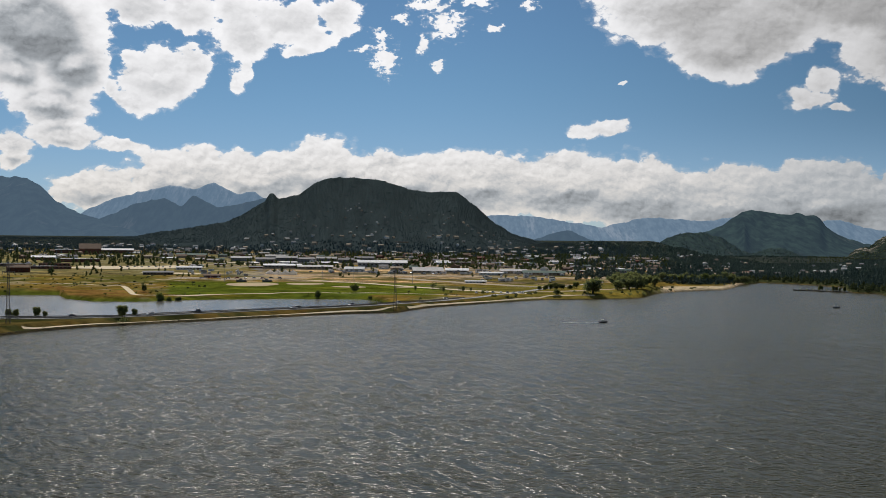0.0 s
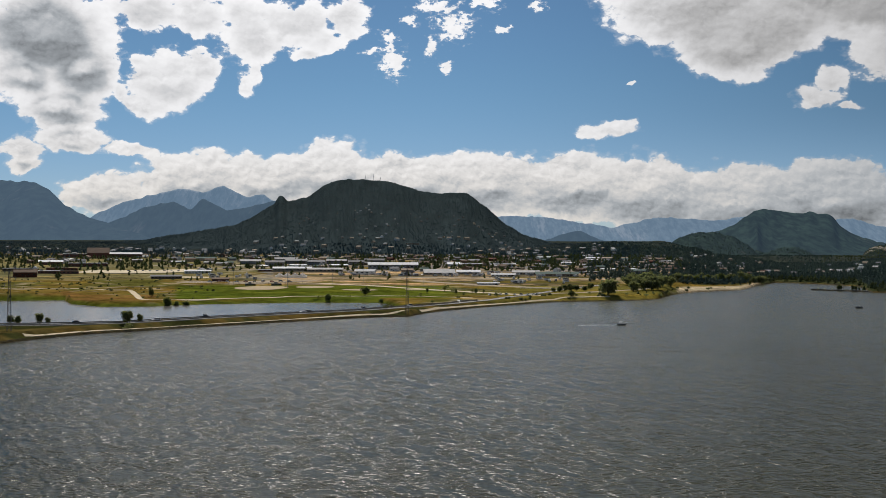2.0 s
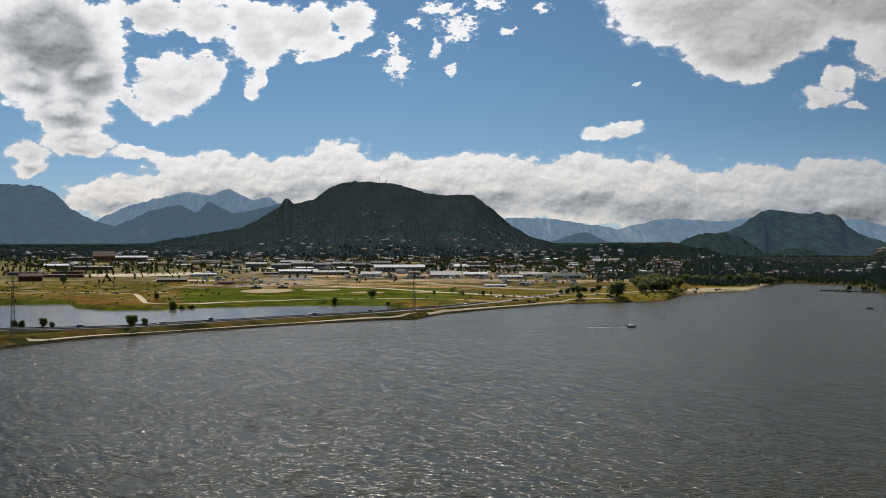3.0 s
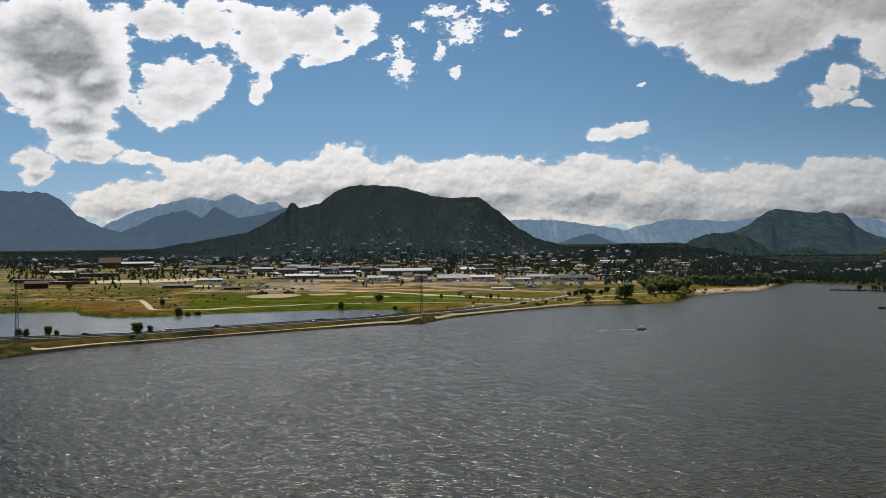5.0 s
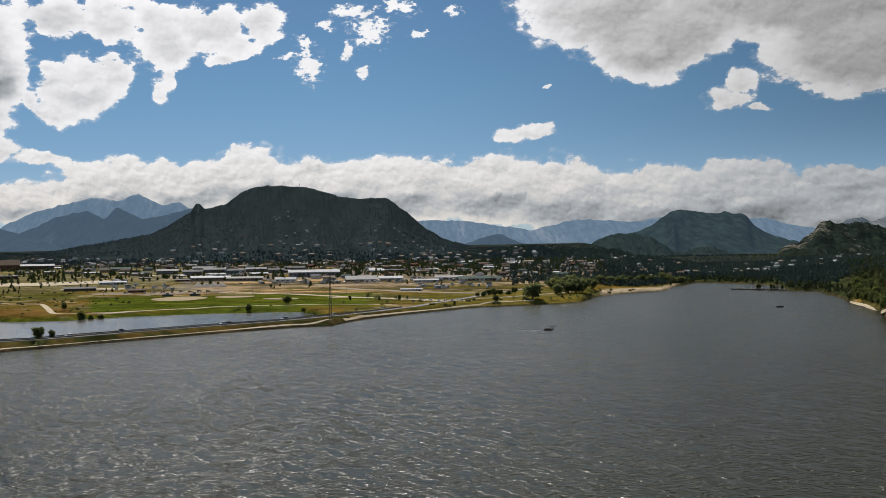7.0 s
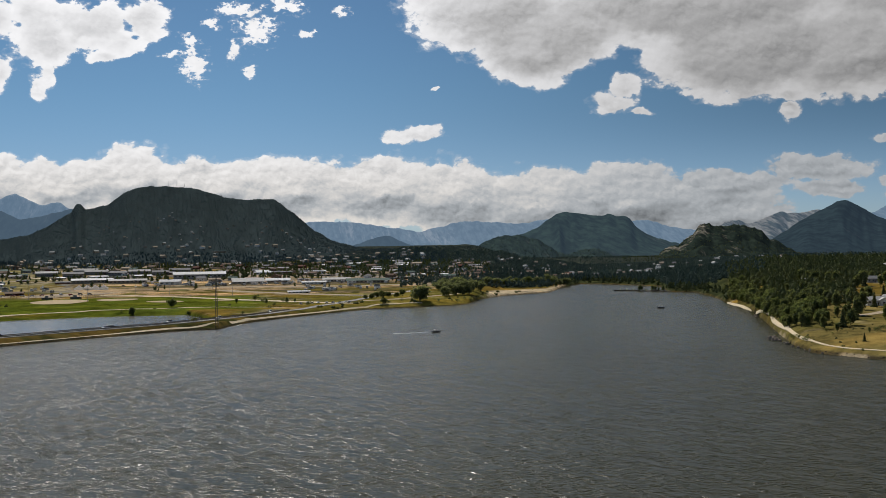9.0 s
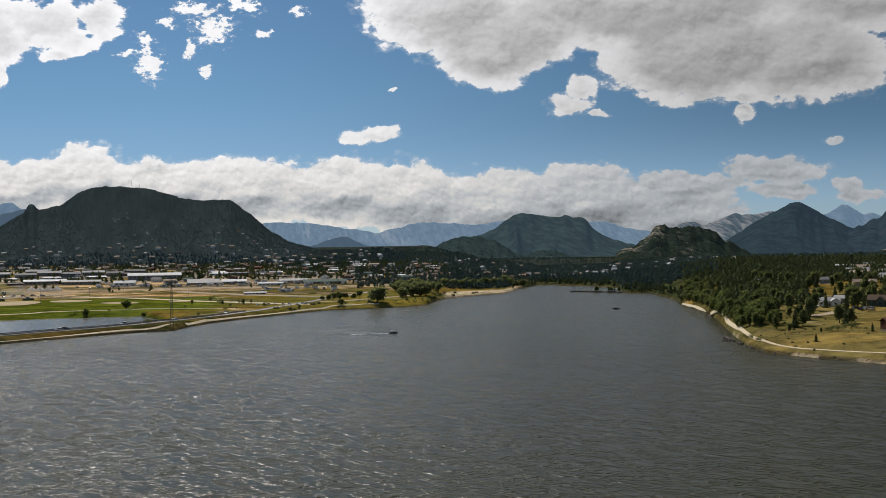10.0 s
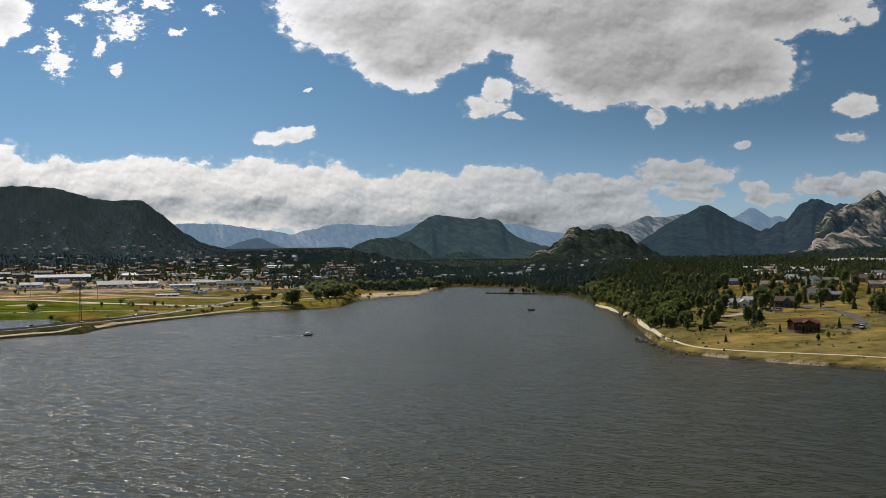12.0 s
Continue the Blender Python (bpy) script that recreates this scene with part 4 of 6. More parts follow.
for k, (a, r, h) in enumerate(((-1.71, 909, 3.0), (-1.35, 955, 4.2), (-0.51, 975, 6.5), (-0.09, 957, 4.6), (0.05, 950, 4.0), (0.19, 873, 3.4), (0.39, 911, 3.6), (1.03, 945, 4.8), (0.85, 950, 4.0), (2.07, 896, 4.2), (1.4, 960, 3.2),
                                (-1.1, 800, 2.6), (0.7, 880, 2.0))):
    tree("pine" if k % 3 == 1 else "dark_bush", a, r, h, "dark shrubs and small pines near the highway", k, "shrub", category="shrub")
for k, (a, r, h) in enumerate(((5.09, 988, 6.0), (5.35, 995, 6.6), (5.64, 1003, 7.5), (5.9, 1008, 6.0), (6.3, 1012, 5.5), (6.61, 1028, 6.8), (5.65, 918, 6.0), (4.8, 985, 4.5))):
    tree("pine", a, r, h * 0.85, "dark pine in the shoreline cluster", k, group="pines on the south shore", wide=1.8)
WILLOW = "tall grey-green willow on the lake shore"
for k, (a, r, h, w) in enumerate(((7.4, 942, 13.0, 1.15), (8.65, 1000, 9.3, 1.1), (8.85, 1015, 12.4, 1.0), (9.2, 1020, 13.6, 1.0), (9.5, 1030, 13.0, 1.05), (9.85, 1040, 12.4, 1.0),
                                  (9.4, 1075, 14.2, 1.0), (9.0, 1070, 14.0, 1.0), (8.7, 1090, 12.9, 1.0), (10.05, 1085, 11.8, 1.0), (10.4, 1105, 9.3, 1.1), (8.4, 1110, 10.5, 1.1))):
    tree("willow", a, r, h, WILLOW, k, "willow_tree", "willows on the south shore", w)
for k, (a, r, h) in enumerate(((7.6, 948, 4.0), (9.2, 955, 3.6), (9.9, 985, 4.0), (10.2, 1030, 4.4), (6.5, 945, 2.4), (8.3, 945, 3.0), (9.6, 975, 3.0))):
    tree("bush", a, r, h, "pale green willow shrub near the water", k, "willow_shrub", category="shrub")
for k in range(24):
    a = 10.5 + 0.19 * k
    tree("willow" if k % 3 else "leafy", a, 1190 + 9 * k + 25 * (k % 2), 6.5 + 3.2 * ((k * 7) % 5) / 4, "grey-green tree behind the sand beach", k, "willow_tree", "trees behind the beach", 1.1)


# ---- buildings ----
def wall_mat(name, c):
    return material(name, c, 0.85, vary=0.12, scale=0.25, per_object=0.15)


W_BRICK = wall_mat("red_brick_wall", (0.20, 0.095, 0.07))
W_LOG = wall_mat("stained_log_wall", (0.11, 0.045, 0.03))
W_BROWN = wall_mat("brown_siding", (0.16, 0.115, 0.08))
W_TAN = wall_mat("tan_stucco", (0.40, 0.325, 0.24))
W_WHITE = wall_mat("white_siding", (0.72, 0.70, 0.66))
W_GREY = wall_mat("grey_siding", (0.24, 0.24, 0.235))
W_GREEN = wall_mat("green_siding", (0.10, 0.13, 0.10))
R_WHITE = wall_mat("white_metal_roof", (0.80, 0.79, 0.77))
R_PALE = wall_mat("pale_grey_roof", (0.54, 0.52, 0.49))
R_GREY = wall_mat("grey_shingle_roof", (0.28, 0.27, 0.265))
R_BROWN = wall_mat("brown_shingle_roof", (0.20, 0.14, 0.10))
R_RED = wall_mat("red_metal_roof", (0.17, 0.075, 0.05))
R_GREEN = wall_mat("green_metal_roof", (0.14, 0.19, 0.16))
R_TAN = wall_mat("tan_roof", (0.42, 0.33, 0.24))
M_GLASS = material("dark_window_glass", (0.03, 0.035, 0.04), 0.08, vary=0.1, spec=0.6)
M_DOOR = material("painted_door", (0.13, 0.09, 0.06), 0.6, vary=0.15)
M_STONE = material("pale_stone", (0.26, 0.215, 0.17), 0.9, vary=0.3, scale=0.8, bump=0.05)
def canvas_material():
    m = bpy.data.materials.new("white_canvas")
    m.use_nodes = True
    g = Nodes(m.node_tree)
    tone = g.noise(g.add("ShaderNodeTexCoord").outputs["Object"], 0.4, 4.0)
    col = g.mix(tone, (0.88, 0.87, 0.84), (0.93, 0.92, 0.90))
    front = g.add("ShaderNodeBsdfDiffuse", {"Color": col})
    back = g.add("ShaderNodeBsdfTranslucent", {"Color": col})
    g.add("ShaderNodeOutputMaterial", {0: g.add("ShaderNodeMixShader", {0: 0.8, 1: front.outputs[0], 2: back.outputs[0]}).outputs[0]})
    return m


M_CANVAS = canvas_material()


def windows(parent, w, d, h, rows, cols, size=(1.3, 1.2), sides=True):
    pane = Shape().box(-size[0] / 2, -0.05, -size[1] / 2, size[0] / 2, 0.03, size[1] / 2)
    me = pane.mesh("window", M_GLASS)
    for j in range(rows):
        z = h * (j + 0.55) / rows
        for i in range(cols):
            ob = part("window", me, None, parent)
            ob.location = (-w / 2 + w * (i + 0.5) / cols, -d / 2 - 0.02, z)
        if sides:
            for sx in (-1, 1):
                ob = part("window", me, None, parent)
                ob.location, ob.rotation_euler = (sx * (w / 2 + 0.02), -d * 0.15, z), (0, 0, sx * math.pi / 2)


def gable_roof(w, d, h, rise, over=0.5, thick=0.25):
    s = Shape()
    x = w / 2 + over
    for side in (-1, 1):
        e = side * (d / 2 + over)
        ez = h - over * rise / (d / 2)
        lo = [(-x, e, ez), (x, e, ez), (x, 0, h + rise), (-x, 0, h + rise)]
        hi = [(p[0], p[1], p[2] + thick) for p in lo]
        s.add(lo + hi, [[0, 1, 2, 3], [7, 6, 5, 4], [0, 4, 5, 1], [1, 5, 6, 2], [2, 6, 7, 3], [3, 7, 4, 0]])
    return s


def gable_walls(w, d, h, rise):
    s = Shape().box(-w / 2, -d / 2, -1.5, w / 2, d / 2, h)
    for x in (-w / 2 + 0.02, w / 2 - 0.02):
        s.add([(x, -d / 2, h), (x, d / 2, h), (x, 0, h + rise - 0.02)], [[0, 1, 2]])
    return s


def house(name, label, at, turn, w, d, h, rise, wall, roof, rows=1, cols=3, chimney=True, wing=0.0, group="", category="house", porch=False):
    ob = thing(name, label, category, at, turn, group)
    part("wall", gable_walls(w, d, h, rise), wall, ob)
    part("roof", gable_roof(w, d, h, rise), roof, ob)
    windows(ob, w, d, h, rows, cols, sides=group in ("", BANK))
    part("door", Shape().box(-0.5, -d / 2 - 0.07, 0, 0.5, -d / 2 + 0.02, 2.05), M_DOOR, ob)
    if chimney:
        part("chimney", Shape().box(w * 0.2, d * 0.1, h, w * 0.2 + 0.9, d * 0.1 + 0.9, h + rise + 1.0), W_BRICK, ob)
    if wing:
        s = Shape().box(-wing / 2 + w * 0.22, -d / 2 - wing * 0.5, -1.5, wing / 2 + w * 0.22, 0, h * 0.95)
        s.add([(w * 0.22 - wing / 2, -d / 2 - wing * 0.5 + 0.01, h * 0.95), (w * 0.22 + wing / 2, -d / 2 - wing * 0.5 + 0.01, h * 0.95), (w * 0.22, -d / 2 - wing * 0.5 + 0.01, h * 0.95 + rise * 0.8)], [[0, 1, 2]])
        part("wing_wall", s, wall, ob)
        r = gable_roof(d * 0.5 + wing * 0.5, wing, h * 0.95, rise * 0.8)
        r.v = [(w * 0.22 - y, x - d / 4 - wing * 0.25, z) for x, y, z in r.v]
        part("wing_roof", r, roof, ob)
        part("window", Shape().box(w * 0.22 - 0.8, -d / 2 - wing * 0.5 - 0.06, h * 0.3, w * 0.22 + 0.8, -d / 2 - wing * 0.5 + 0.02, h * 0.3 + 1.3), M_GLASS, ob)
    if porch:
        part("porch_roof", Shape().box(-w / 2, -d / 2 - 2.6, h * 0.8, w / 2, -d / 2, h * 0.8 + 0.2), roof, ob)
        for k in range(4):
            x = -w / 2 + 0.2 + (w - 0.4) * k / 3
            part("porch_post", Shape().box(x - 0.1, -d / 2 - 2.5, -1, x + 0.1, -d / 2 - 2.3, h * 0.8), W_BROWN, ob)
    if group == BANK:
        ob.scale = (0.7, 0.7, 0.7)
    return ob


BANK = "houses on the east bank"


def hall(name, label, at, turn, w, d, h, wall, roof, rows=1, cols=6, rise=0.0, group="", category="building", band=True):
    """A large building with a flat or shallow roof."""
    h, rise = h * 0.55, rise * 0.9
    ob = thing(name, label, category, at, turn, group)
    if rise:
        part("wall", gable_walls(w, d, h, rise), wall, ob)
        part("roof", gable_roof(w, d, h, rise, 0.8, 0.35), roof, ob)
    else:
        part("wall", Shape().box(-w / 2, -d / 2, -2, w / 2, d / 2, h), wall, ob)
        part("roof", Shape().box(-w / 2 - 0.4, -d / 2 - 0.4, h, w / 2 + 0.4, d / 2 + 0.4, h + 0.5, 0.15), roof, ob)
        part("roof_unit", Shape().box(-w * 0.2, -1.5, h + 0.5, -w * 0.2 + 3, 1.5, h + 1.9, 0.1), W_GREY, ob, "grey rooftop air unit")
    if band:
        windows(ob, w, d, h, rows, cols, (w / cols * 0.55, h / rows * 0.38), False)
    part("door", Shape().box(w * 0.3, -d / 2 - 0.07, 0, w * 0.3 + 2.4, -d / 2 + 0.02, min(2.6, h * 0.85)), M_DOOR, ob)
    return ob


def at_place(az, r, up=0.0):
    return spot(az, r, up)


# the school: long brick wings with white roofs round a peaked hall
SCHOOL = "school buildings"
hall("school_wing", "long brick school wing with a white roof", at_place(-17.85, 1745), facing(-17.8), 44, 24, 8, W_BRICK, R_WHITE, 2, 12, group=SCHOOL)
hall("school_wing", "long brick school wing with a white roof", at_place(-16.0, 1750), facing(-16.0), 60, 24, 7.5, W_BRICK, R_WHITE, 2, 16, 2.5, group=SCHOOL)
house("school_hall", "dark peaked brick hall of the school", at_place(-17.0, 1735), facing(-17), 30, 26, 7, 7, W_BRICK, R_BROWN, 1, 5, False, group=SCHOOL, category="building")
hall("school_wing", "low brick school front with a white roof band", at_place(-17.45, 1490), facing(-17.45), 46, 18, 6.5, W_BRICK, R_WHITE, 2, 12, group=SCHOOL)
hall("school_wing", "brick school block under a white roof", at_place(-19.1, 1530), facing(-19.1), 28, 16, 6, W_BRICK, R_WHITE, 1, 8, 2.2, group=SCHOOL)
hall("school_wing", "low brown school annex", at_place(-18.6, 1400), facing(-18.6), 34, 14, 4.5, W_BRICK, R_BROWN, 1, 8, group=SCHOOL)
hall("school_wing", "low brick annex with a pale roof", at_place(-20.4, 1390), facing(-20.4), 38, 16, 5, W_BROWN, R_PALE, 1, 8, group=SCHOOL)
hall("school_wing", "low brick annex with a pale roof", at_place(-19.3, 1335), facing(-19.3), 30, 12, 4.2, W_BRICK, R_PALE, 1, 7, group=SCHOOL)
hall("school_wing", "low dark annex by the car park", at_place(-18.4, 1330), facing(-18.4), 26, 12, 4.5, W_BRICK, R_BROWN, 1, 6, group=SCHOOL)
house("barn", "red-brown barn in the meadow", at_place(-20.2, 1268), facing(-20.2, 6), 22, 11, 5, 2.5, W_LOG, R_BROWN, 1, 4, False, category="barn")
silo = thing("silo", "brick silo with a white dome beside the barn", "silo", at_place(-19.75, 1284))
part("shaft", Shape().tube((0, 0, -1), (0, 0, 8), 2.4, 2.4, 14), W_TAN, silo)
part("dome", Shape().loft([[(2.4 * math.cos(t) * math.cos(a), 2.4 * math.cos(t) * math.sin(a), 8 + 2.4 * math.sin(t)) for a in np.linspace(0, 5.83, 14)] for t in (0, 0.4, 0.8, 1.15, 1.5)]), R_WHITE, silo, "white domed cap")

# stables, dugouts and sheds
hall("stable", "long dark open stable", at_place(-13.85, 1216), facing(-13.85, 3), 30, 9, 4.2, W_BROWN, R_GREY, 1, 9, 1.4, category="stable")
hall("stable", "dark brown shed beside the lot", at_place(-11.3, 1168), facing(-11.3, -4), 16, 8, 4.0, W_LOG, R_BROWN, 1, 4, 1.4, category="shed")
hall("dugout", "dark roofed dugout of the ball diamond", at_place(-9.9, 1094), facing(-9.9), 9, 3, 2.6, W_GREEN, R_GREY, 1, 3, category="shed")
hall("dugout", "dark roofed dugout of the ball diamond", at_place(-8.65, 1090), facing(-8.65), 9, 3, 2.6, W_GREEN, R_GREY, 1, 3, category="shed")
hall("stable", "low white-roofed stall row", at_place(-12.4, 1330), facing(-12.4, 5), 28, 8, 4, W_WHITE, R_WHITE, 1, 8, 1.2, category="stable")
# fairground
hall("exhibit_hall", "long white-roofed fairground hall", at_place(-7.9, 1375), facing(-7.9, 2), 44, 18, 5.5, W_TAN, R_WHITE, 1, 10, 1.8)
hall("exhibit_hall", "long white-roofed fairground hall", at_place(-6.3, 1360), facing(-6.3, -3), 40, 14, 5, W_TAN, R_PALE, 1, 9, 1.8)
hall("exhibit_hall", "white metal fairground barn", at_place(-4.35, 1318), facing(-4.35, -8), 22, 15, 5.6, W_WHITE, R_WHITE, 1, 4, 2.4)
hall("event_centre", "big dark-walled arena under a white roof", at_place(-3.0, 1425), facing(-3.0, 1), 60, 26, 9, W_GREY, R_WHITE, 1, 12, 3.0)
hall("exhibit_hall", "low pavilion with a broad pale roof", at_place(-0.75, 1318), facing(-0.75, 4), 34, 22, 3.4, W_TAN, R_PALE, 1, 7, 4.0)
hall("exhibit_hall", "low pavilion with a pale roof", at_place(0.7, 1330), facing(0.7, -2), 26, 14, 3.4, W_TAN, R_WHITE, 1, 6, 2.4)
hall("shed_row", "low white open-sided sheds by the track", at_place(1.65, 1112), facing(1.65), 20, 6, 2.6, W_WHITE, R_WHITE, 1, 6, 0.8, category="shed")
hall("shed_row", "low pale fairground shed", at_place(2.4, 1275), facing(2.4), 26, 10, 3.4, W_WHITE, R_WHITE, 1, 6, 1.2, category="shed")
hall("exhibit_hall", "long low hall with a grey-green roof", at_place(5.0, 1285), facing(5.0, 2), 46, 16, 4.6, W_TAN, R_GREEN, 1, 10, 2.4)
hall("exhibit_hall", "long low hall with a grey-green roof", at_place(3.5, 1310), facing(3.5, 3), 30, 14, 4.6, W_TAN, R_PALE, 1, 8, 2.0)
hall("store", "pale commercial building up the street", at_place(0.9, 1490), facing(0.9), 26, 16, 6, W_TAN, R_WHITE, 1, 6)
hall("store", "pale commercial building up the street", at_place(2.3, 1500), facing(2.3), 34, 16, 6, W_WHITE, R_WHITE, 1, 8)
for k, (a, r, w) in enumerate(((-9.9, 1545, 26), (-8.75, 1515, 24), (-7.7, 1560, 28), (-6.75, 1520, 22), (-5.75, 1555, 26), (-4.8, 1525, 20), (-8.2, 1610, 30), (-3.9, 1580, 26))):
    hall("apartment_block", "two-storey grey apartment block", at_place(a, r), facing(a, (k * 7) % 9 - 4), w, 12, 7, W_GREY, R_GREY if k % 2 else R_PALE, 2, 12, 2.2, group="apartment blocks")
hall("motel", "long motel under a green-white roof", at_place(-12.3, 1640), facing(-12.3), 40, 12, 6, W_TAN, R_GREEN, 2, 12, 2)

tent = thing("marquee_tent", "white peaked marquee tent on the fairground", "tent", at_place(-7.95, 1240), facing(-7.95, -4))
for k in range(4):
    cx = -12 + 8 * k
    rings = []
    for t in np.linspace(0, 1, 7):
        rad, z = 6.2 * (1 - t) ** 1.15 + 0.12, 1.6 + 3.6 * t ** 1.2
        rings.append([(cx + rad * 1.0 * max(-0.85, min(0.85, 1.25 * math.cos(a))), rad * 1.1 * max(-0.85, min(0.85, 1.25 * math.sin(a))), z) for a in np.linspace(0, 2 * math.pi, 17)[:-1]])
    top = part("canopy", Shape().loft(rings, False), M_CANVAS, tent)
    part("mast", Shape().tube((cx, 0, 0), (cx, 0, 6.2), 0.09, 0.06), M_STEEL, top)
part("side_wall", Shape().box(-16.2, -4.7, -0.5, 16.2, 4.7, 1.7), M_CANVAS, tent)

# houses and shops through the town and up the lower slopes
bpy.context.view_layer.update()
from mathutils.bvhtree import BVHTree


def surface_of(ob):
    me = ob.data
    return BVHTree.FromPolygons([v.co[:] for v in me.vertices], [list(p.vertices) for p in me.polygons])


HILLS = [surface_of(o) for o in (hill, ridge, knobs, spur)]


def top_at(az, r):
    """The highest ground at a spot: the sheet or a hill on it."""
    p = spot(az, r)
    for tree_ in HILLS:
        hit = tree_.ray_cast(Vector((p.x, p.y, 900)), Vector((0, 0, -1)))[0]
        if hit and hit.z > p.z:
            p = hit
    return p


STOCK = [("house", "brown house with a grey roof", 13, 9, 4.5, 2.6, W_BROWN, R_GREY, 1, 4), ("house", "tan house with a brown roof", 14, 9, 5, 2.8, W_TAN, R_BROWN, 1, 4),
         ("house", "white house with a grey roof", 12, 8, 5, 3.0, W_WHITE, R_GREY, 2, 3), ("house", "tan house with a pale roof", 16, 9, 4, 2.2, W_TAN, R_PALE, 1, 5),
         ("house", "brown cabin with a red metal roof", 11, 8, 4, 2.6, W_LOG, R_RED, 1, 3), ("house", "grey house with a green metal roof", 13, 9, 4.5, 2.8, W_GREY, R_GREEN, 1, 4),
         ("house", "dark wooden house with a brown roof", 14, 10, 5.5, 3.2, W_BROWN, R_BROWN, 2, 4), ("house", "tan house with a tan roof", 15, 10, 4.5, 2.4, W_TAN, R_TAN, 1, 4)]
SHOPS = [("shop", "low shop with a white roof", 24, 12, 4.5, W_TAN, R_WHITE), ("shop", "low shop with a pale flat roof", 30, 14, 5, W_BROWN, R_PALE), ("shop", "low brick shop with a grey roof", 22, 12, 5, W_BRICK, R_GREY),
         ("shop", "long tan shop with a tan roof", 34, 12, 4.5, W_TAN, R_TAN), ("warehouse", "white metal warehouse", 28, 16, 6, W_WHITE, R_WHITE)]
proto = {}
rng = random.Random(42)
taken = []


def settle(az, r, scale, big, group):
    """Puts a copy of a stock house or shop on the ground, if nothing stands there."""
    p = top_at(az, r)
    if any((p.xy - q).length < d + (16 if big else 9) for q, d in taken):
        return
    taken.append((p.xy.copy(), 16 if big else 8))
    turn = facing(az, rng.choice((0, 0, 90, 20, -25, 70)) + rng.uniform(-8, 8))
    stock = SHOPS if big else STOCK
    k = rng.randrange(len(stock)) if big or not ("hill" in group or "east" in group) else rng.choice((2, 3, 7))
    key = (big, k)
    m = Matrix.Translation(p) @ pose(0, 0, 0, 0, 0, turn) @ Matrix.Diagonal((scale, scale, scale * (0.8 if big else 0.72), 1))
    if key not in proto:
        if big:
            n, lab, w, d, h, wm, rm = stock[k]
            ob = hall(n, lab + " in the town", p, turn, w, d, h, wm, rm, 1, 3, 0.0 if k % 2 else 1.6, group)
        else:
            n, lab, w, d, h, ri, wm, rm, rows, cols = stock[k]
            ob = house(n, lab + " among pines", p, turn, w, d, h, ri, wm, rm, 1, 2, k % 2 == 0, 5.0 if k % 3 == 0 else 0.0, group)
        proto[key] = ob
        ob.matrix_world = m
        return
    ob = copy_thing(proto[key], Matrix.Identity(4))
    ob.matrix_basis = m
    ob["group"] = group


for _ in range(420):                       # town floor
    az, r = rng.uniform(-20.5, 10.5), rng.uniform(1340, 1760)
    if az < -13 and r < 1560 or (r < 1450 and az < 6 and rng.random() < 0.6):
        continue
    settle(az, r, rng.uniform(0.6, 0.95), rng.random() < 0.42, "town buildings")
for _ in range(70):                        # foot of the hill
    az, r = rng.uniform(-21, 8), rng.uniform(1720, 2050)
    settle(az, r, rng.uniform(0.45, 0.7), rng.random() < 0.12, "houses on the hill's foot")
for _ in range(90):                        # behind the beach and the valley
    az, r = rng.uniform(6.0, 17.0), rng.uniform(1300, 1650)
    if r > float(table(az, SHORE)) + 140:
        settle(az, r, rng.uniform(0.5, 0.8), False, "houses behind the shore")
for _ in range(26):
    settle(rng.uniform(29, 37), rng.uniform(960, 1250), rng.uniform(0.8, 1.1), False, "houses on the east bank")
for k in range(6):
    hall("condominium", "white condominium block above the pines", spot(33.4 + 0.55 * k, 1370 + 12 * (k % 3)), facing(33.4 + 0.55 * k, (k * 13) % 20 - 10), 20, 11, 7, W_WHITE, R_PALE, 2, 6, 2.4, group="condominiums on the ridge")


def far_houses(name, label, spots, lo, hi, seed):
    """Many small far houses as one object: walls under pitched roofs."""
    rg = random.Random(seed)
    s, tone = Shape(), []
    for az, r in spots:
        p = top_at(az, r)
        if any((p.xy - q).length < d + 6 for q, d in taken):
            continue
        taken.append((p.xy.copy(), 6))
        k, m = rg.uniform(lo, hi), Matrix.Translation(p) @ pose(0, 0, 0, 0, 0, rg.uniform(0, 360))
        for shape, slot in ((gable_walls(13 * k, 9 * k, 4.5 * k, 2.6 * k), rg.choice((0, 0, 1))), (gable_roof(13 * k, 9 * k, 4.5 * k, 2.6 * k, 0.4 * k, 0.2), rg.choice((2, 2, 3, 4)))):
            s.add([m @ Vector(v) for v in shape.v], shape.f)
            tone += [slot] * len(shape.f)
    me = mesh_of(name, s.v, s.f, [W_TAN, W_WHITE, R_PALE, R_GREY, R_TAN])
    me.polygons.foreach_set("material_index", tone)
    tagged(new(name, me), label, "houses", kind="stuff")


far_houses("foot_houses", "small pale houses at the foot of the wooded hill", [(rng.uniform(-21, 8), rng.uniform(1740, 2080)) for _ in range(160)], 0.35, 0.7, 61)
far_houses("slope_houses", "few tiny pale houses high on the wooded hill", [(rng.uniform(-8, 4.5), rng.uniform(2080, 2380)) for _ in range(60)], 0.2, 0.36, 62)
far_houses("lane_houses", "row of white houses along a lane on the hill", [(1.0 + 0.22 * k, 2290 - 24 * k) for k in range(9)], 0.3, 0.45, 63)
far_houses("valley_houses", "small pale houses in the valley behind the lake", [(rng.uniform(6, 25), rng.uniform(1620, 1960)) for _ in range(90)], 0.3, 0.6, 64)


